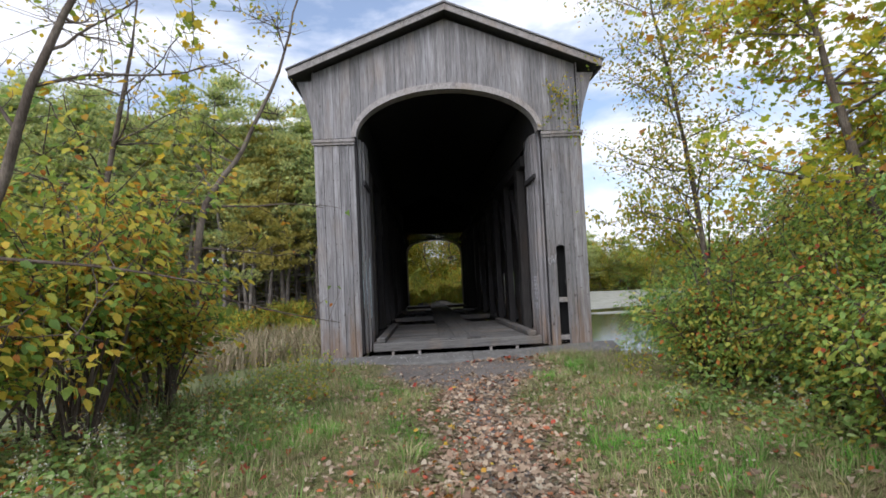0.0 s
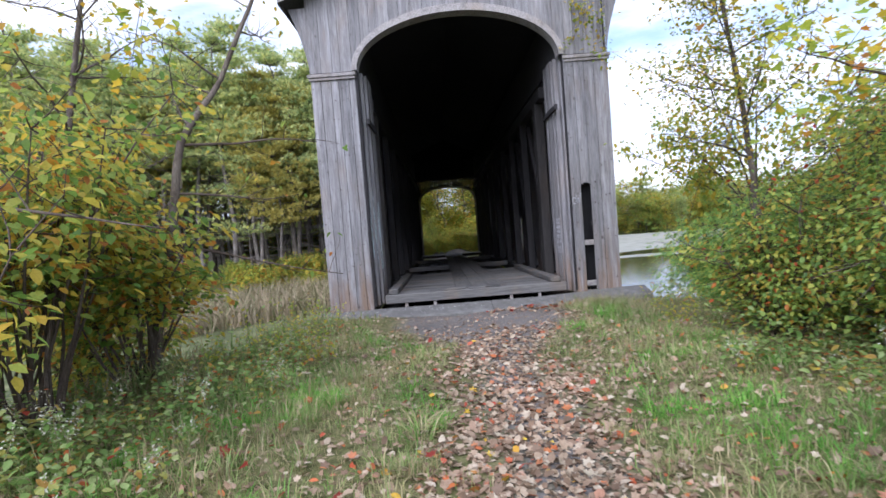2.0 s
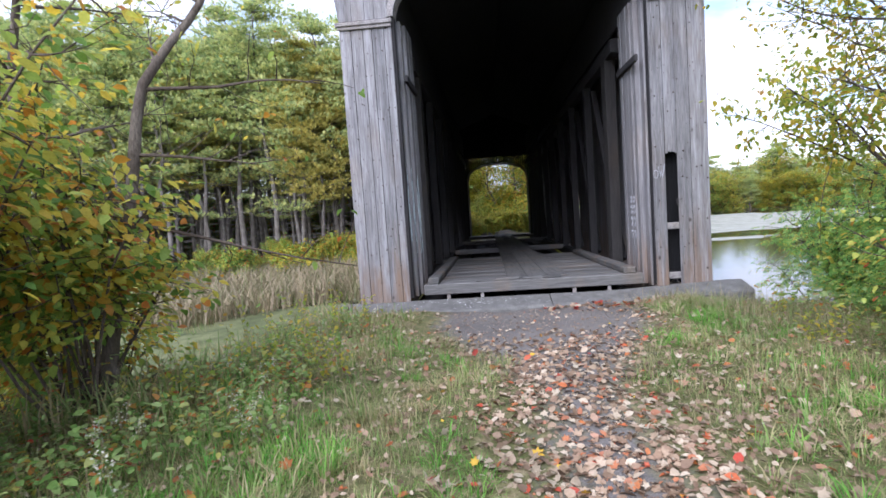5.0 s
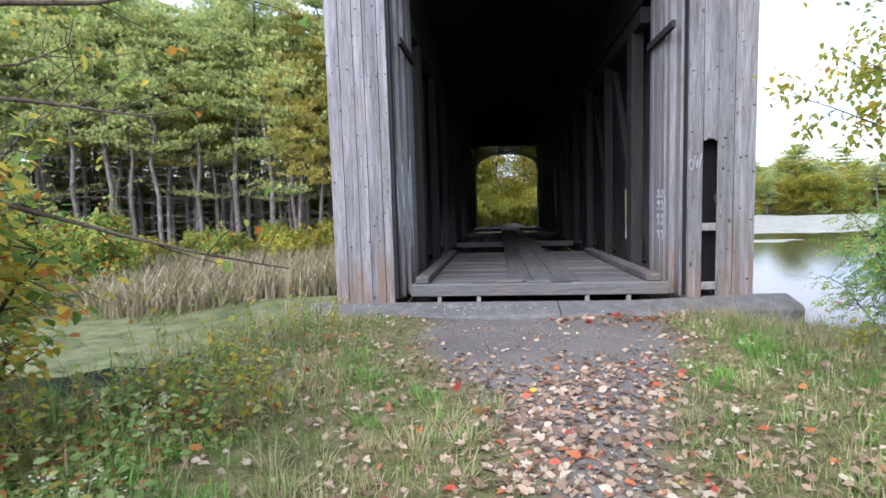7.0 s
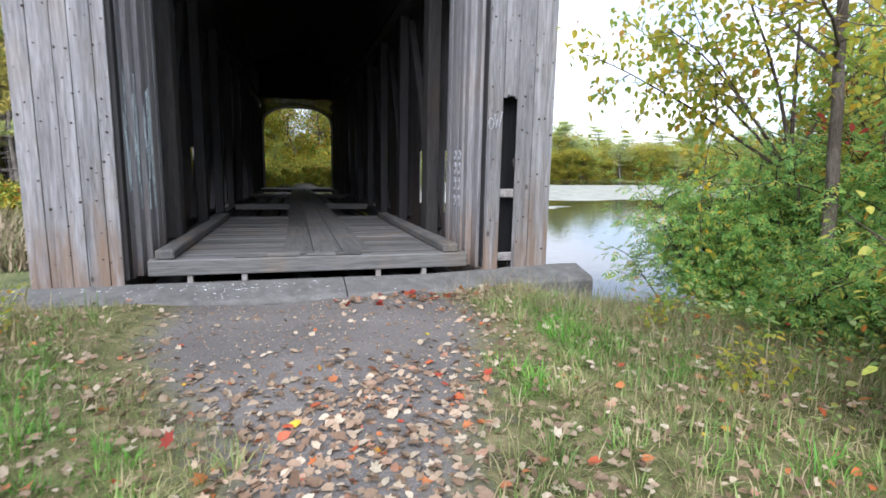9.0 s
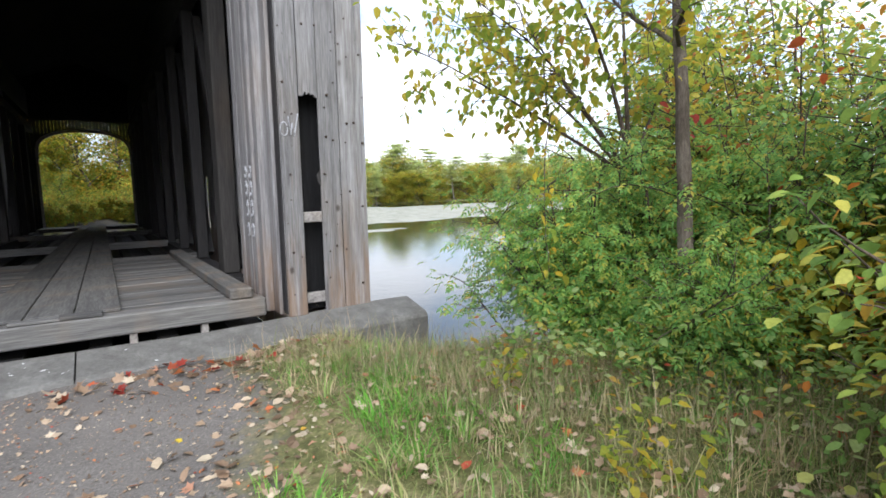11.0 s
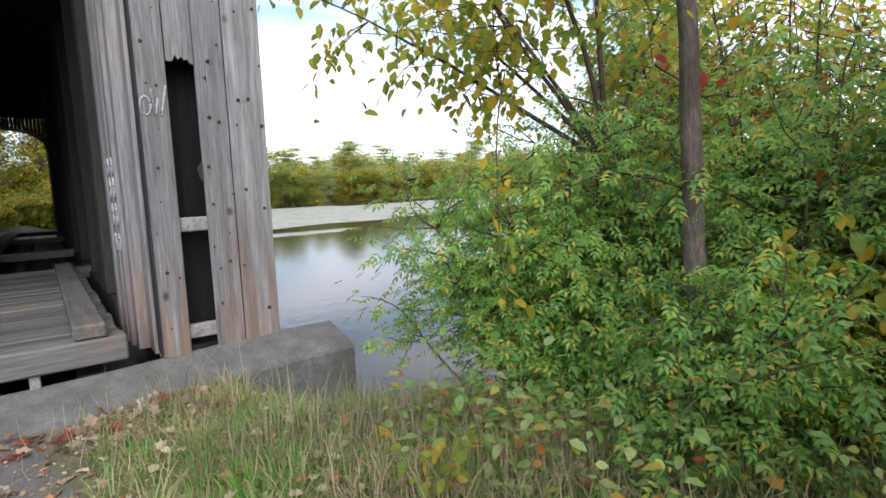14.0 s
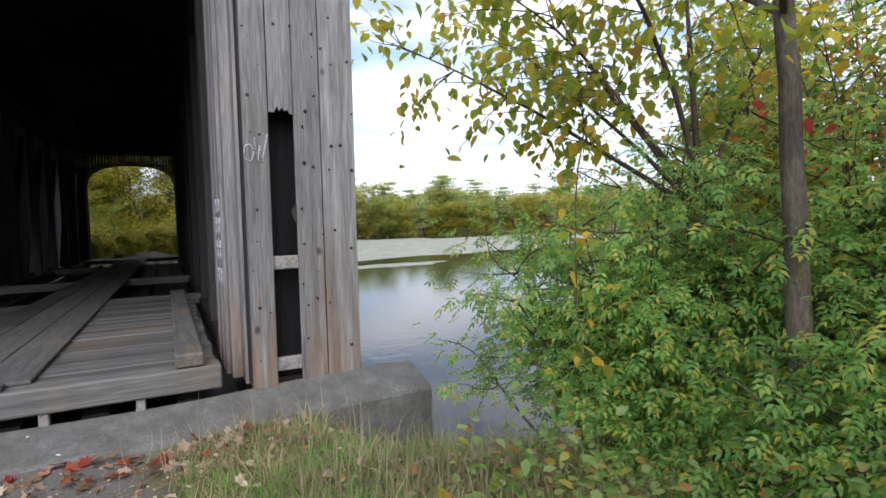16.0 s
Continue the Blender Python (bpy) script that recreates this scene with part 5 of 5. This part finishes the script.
blades("tall_grass", tall, RNG.uniform(0.06, 0.17, len(tall)) * (1 - 0.45 * smooth(11.2, 12.4, tall[:, 1])), DRY_GRASS, "tall dry and green grass beside the abutment", 0.4, 0.95)
stalks = field(2200, 2.6, 5.2, 8.0, 12.6, lambda x, y: smooth(2.6, 3.4, x + 0.35 * (y - 11)) * 0.25)
blades("dry_stalks", stalks, RNG.uniform(0.3, 0.55, len(stalks)), REED, "thin dry grass stalks beside the abutment", 0.18, 0.35)
tall2 = field(60000, 2.0, 5.0, 0.5, 9.0, lambda x, y: smooth(2.2, 3.6, x) * 0.3 * patch(x, y, 1.9, 1.3, 1.1))
blades("tall_grass", tall2, RNG.uniform(0.07, 0.2, len(tall2)), DRY_GRASS, "dry grass below the wayside shrubs", 0.5, 0.6)
tall3 = field(60000, -4.5, -1.0, 1.0, 12.4, lambda x, y: smooth(-1.0, -2.4, x) * 0.35 * patch(x, y, 2.2, 1.5, 4.1))
blades("tall_grass", tall3, RNG.uniform(0.1, 0.32, len(tall3)), DRY_GRASS, "long green grass on the bank", 0.6, 0.6)
rx, ry = RNG.uniform(-24, -3.2, 26000), RNG.uniform(17.5, 31, 26000)
keep = (ry > 19.5 + 1.2 * np.sin(rx * 0.8) - 0.25 * (-rx - 8)) & (RNG.random(26000) < 0.75)
reeds = np.stack([rx, ry, np.maximum(ground_z(rx, ry), WATER_Z - 0.05)], -1)[keep]
tagged(blades("reeds", reeds, RNG.uniform(0.7, 1.5, len(reeds)), REED, "dry tan cattail reeds on the marsh", 0.55, 0.15), category="reeds")

thatch = field(60000, 2.2, 6.0, 3.0, 12.5, lambda x, y: smooth(2.3, 3.3, x + 0.3 * (y - 11)) * (0.1 + 0.9 * patch(x, y, 1.7, 2.1, 5.0)) * 0.5)
thatch[:, 2] += 0.03
blades("dry_thatch", thatch, RNG.uniform(0.1, 0.3, len(thatch)), REED, "matted dry tan grass on the bank", 0.3, 1.1)
bank = field(40000, -6.5, -2.2, 6.5, 13.5, lambda x, y: smooth(-2.2, -3.2, x) * (0.15 + 0.6 * patch(x, y, 1.9, 1.4, 2.5)))
bank = bank[bank[:, 2] > WATER_Z - 0.1]
blades("bank_weeds", bank, RNG.uniform(0.2, 0.65, len(bank)), DRY_GRASS, "tall green and tan weeds on the marsh bank", 0.5, 0.35)
tx, ty = RNG.uniform(-15, -4.5, 9000), RNG.uniform(12.5, 21, 9000)
tk = patch(tx, ty, 1.3, 1.1, 0.4) * patch(tx, ty, 0.6, 0.9, 2.0) > 0.42
tufts = np.stack([tx, ty, np.full(9000, WATER_Z - 0.02)], -1)[tk]
blades("marsh_tufts", tufts, RNG.uniform(0.15, 0.4, len(tufts)), DRY_GRASS, "low grassy tufts in the marsh", 0.6, 0.5)


def cover(n, x0, x1, y0, y1, keep, height, label, largest=0.09):
    """Low broad-leaved plants close to the ground."""
    p = field(n, x0, x1, y0, y1, keep)
    q = len(p)
    p[:, 2] += np.abs(RNG.normal(0, 1, q)) * height * (0.3 + patch(p[:, 0], p[:, 1], 2.7, 2.2, 0.9)) + 0.02
    ob = scatter("ground_cover", LEAF_FINE, p, RNG.uniform(0, 6.28, q), RNG.normal(-0.1, 0.3, q), RNG.normal(0, 0.35, q), RNG.uniform(0.04, largest, q), GROUND_COVER, None, "", 1.2)
    return tagged(ob, label, "plants", kind="stuff")


cover(34000, -6.5, -1.5, 0.8, 9.0, lambda x, y: smooth(-1.4, -2.6, x) * (0.15 + 0.85 * patch(x, y, 1.5, 1.2, 1.0)), 0.22, "low broad-leaved plants under the autumn shrubs")
cover(34000, 2.6, 7.0, 0.8, 10.5, lambda x, y: smooth(2.7, 3.8, x) * smooth(8.4, 7.4, y) * (0.15 + 0.85 * patch(x, y, 1.4, 1.6, 3.0)), 0.2, "low broad-leaved plants under the wayside shrubs")

cover(8000, 3.7, 7.2, 7.3, 10.6, lambda x, y: smooth(3.7, 4.5, x - 0.25 * (8.5 - y)) * (0.2 + 0.8 * patch(x, y, 1.9, 1.3, 0.5)), 0.3, "rank pale-green plants below the slender tree", 0.085)

# ---- fallen leaves ----
def litter(name, pos, size, label):
    """Curled leaves: lobed ones and oval ones."""
    n = len(pos)
    p = pos + np.array([0, 0, 0.02])
    k = n * 2 // 5
    for part_kind, a, b, wd in ((LEAF_LOBED, 0, k, 0.85), (LEAF_FINE, k, n, 1.25)):
        q = b - a
        ob = scatter(name, part_kind, p[a:b], RNG.uniform(0, 6.28, q), RNG.normal(0, 0.3, q), RNG.normal(0, 0.45, q), size[a:b], LITTER, None, "", wd)
        tagged(ob, label, "leaves", kind="stuff")


lp1 = field(50000, -1.0, 2.6, -6.0, 12.4, lambda x, y: smooth(-6, 1, y) * (0.08 + 0.92 * path_share(x, y)) * (1 - 0.9 * smooth(9.0, 10.6, y) * smooth(2.0, 1.1, np.abs(x - 0.6))) * (1 - 0.45 * smooth(4.5, 7.5, y)) * (1 - 0.6 * smooth(8.5, 11.0, y)))
litter("fallen_leaves", lp1, RNG.uniform(0.035, 0.10, len(lp1)), "brown and red fallen leaves on the path")
lp2 = field(46000, -7.0, 8.0, -6, 12.5, lambda x, y: smooth(-6, 1, y) * smooth(8, 4, x) * smooth(-7, -3, x) * (1 - path_share(x, y)) * (0.25 + 0.7 * patch(x, y, 1.1, 0.9, 3.0)))
lp2[:, 2] += 0.035
litter("fallen_leaves", lp2, RNG.uniform(0.03, 0.085, len(lp2)), "scattered autumn leaves in the grass")
crumbs = field(16000, -1.6, 3.0, 4.0, 12.45, lambda x, y: path_share(x, y) * smooth(4, 9, y) * 0.8)
crumbs[:, 2] -= 0.005
litter("leaf_crumbs", crumbs, RNG.uniform(0.008, 0.028, len(crumbs)), "bits of dry leaf and grit on the gravel")
red = field(110, -3.2, 0.2, 1.5, 9.5, lambda x, y: (1 - path_share(x, y)) * 0.6)
red[:, 2] += RNG.uniform(0.04, 0.14, len(red))
tagged(scatter("red_leaves", LEAF_LOBED, red, RNG.uniform(0, 6.28, len(red)), RNG.normal(0, 0.3, len(red)), RNG.normal(0, 0.4, len(red)), RNG.uniform(0.06, 0.11, len(red)), LEAF_RED), "bright red maple leaves caught in the grass", "leaves", kind="stuff")
drift = field(150, 0.9, 3.3, 11.75, 12.5, lambda x, y: smooth(11.7, 12.3, y))
drift[:, 2] += RNG.uniform(0.02, 0.05, len(drift))
half = len(drift) // 2
for part_mat, q in ((LEAF_RED, drift[:half // 2]), (LITTER, drift[half // 2:])):
    k = len(q)
    tagged(scatter("drifted_leaves", LEAF_LOBED, q, RNG.uniform(0, 6.28, k), RNG.normal(0.1, 0.35, k), RNG.normal(0, 0.45, k), RNG.uniform(0.07, 0.13, k), part_mat), "large curled maple leaves drifted against the abutment", "leaves", kind="stuff")
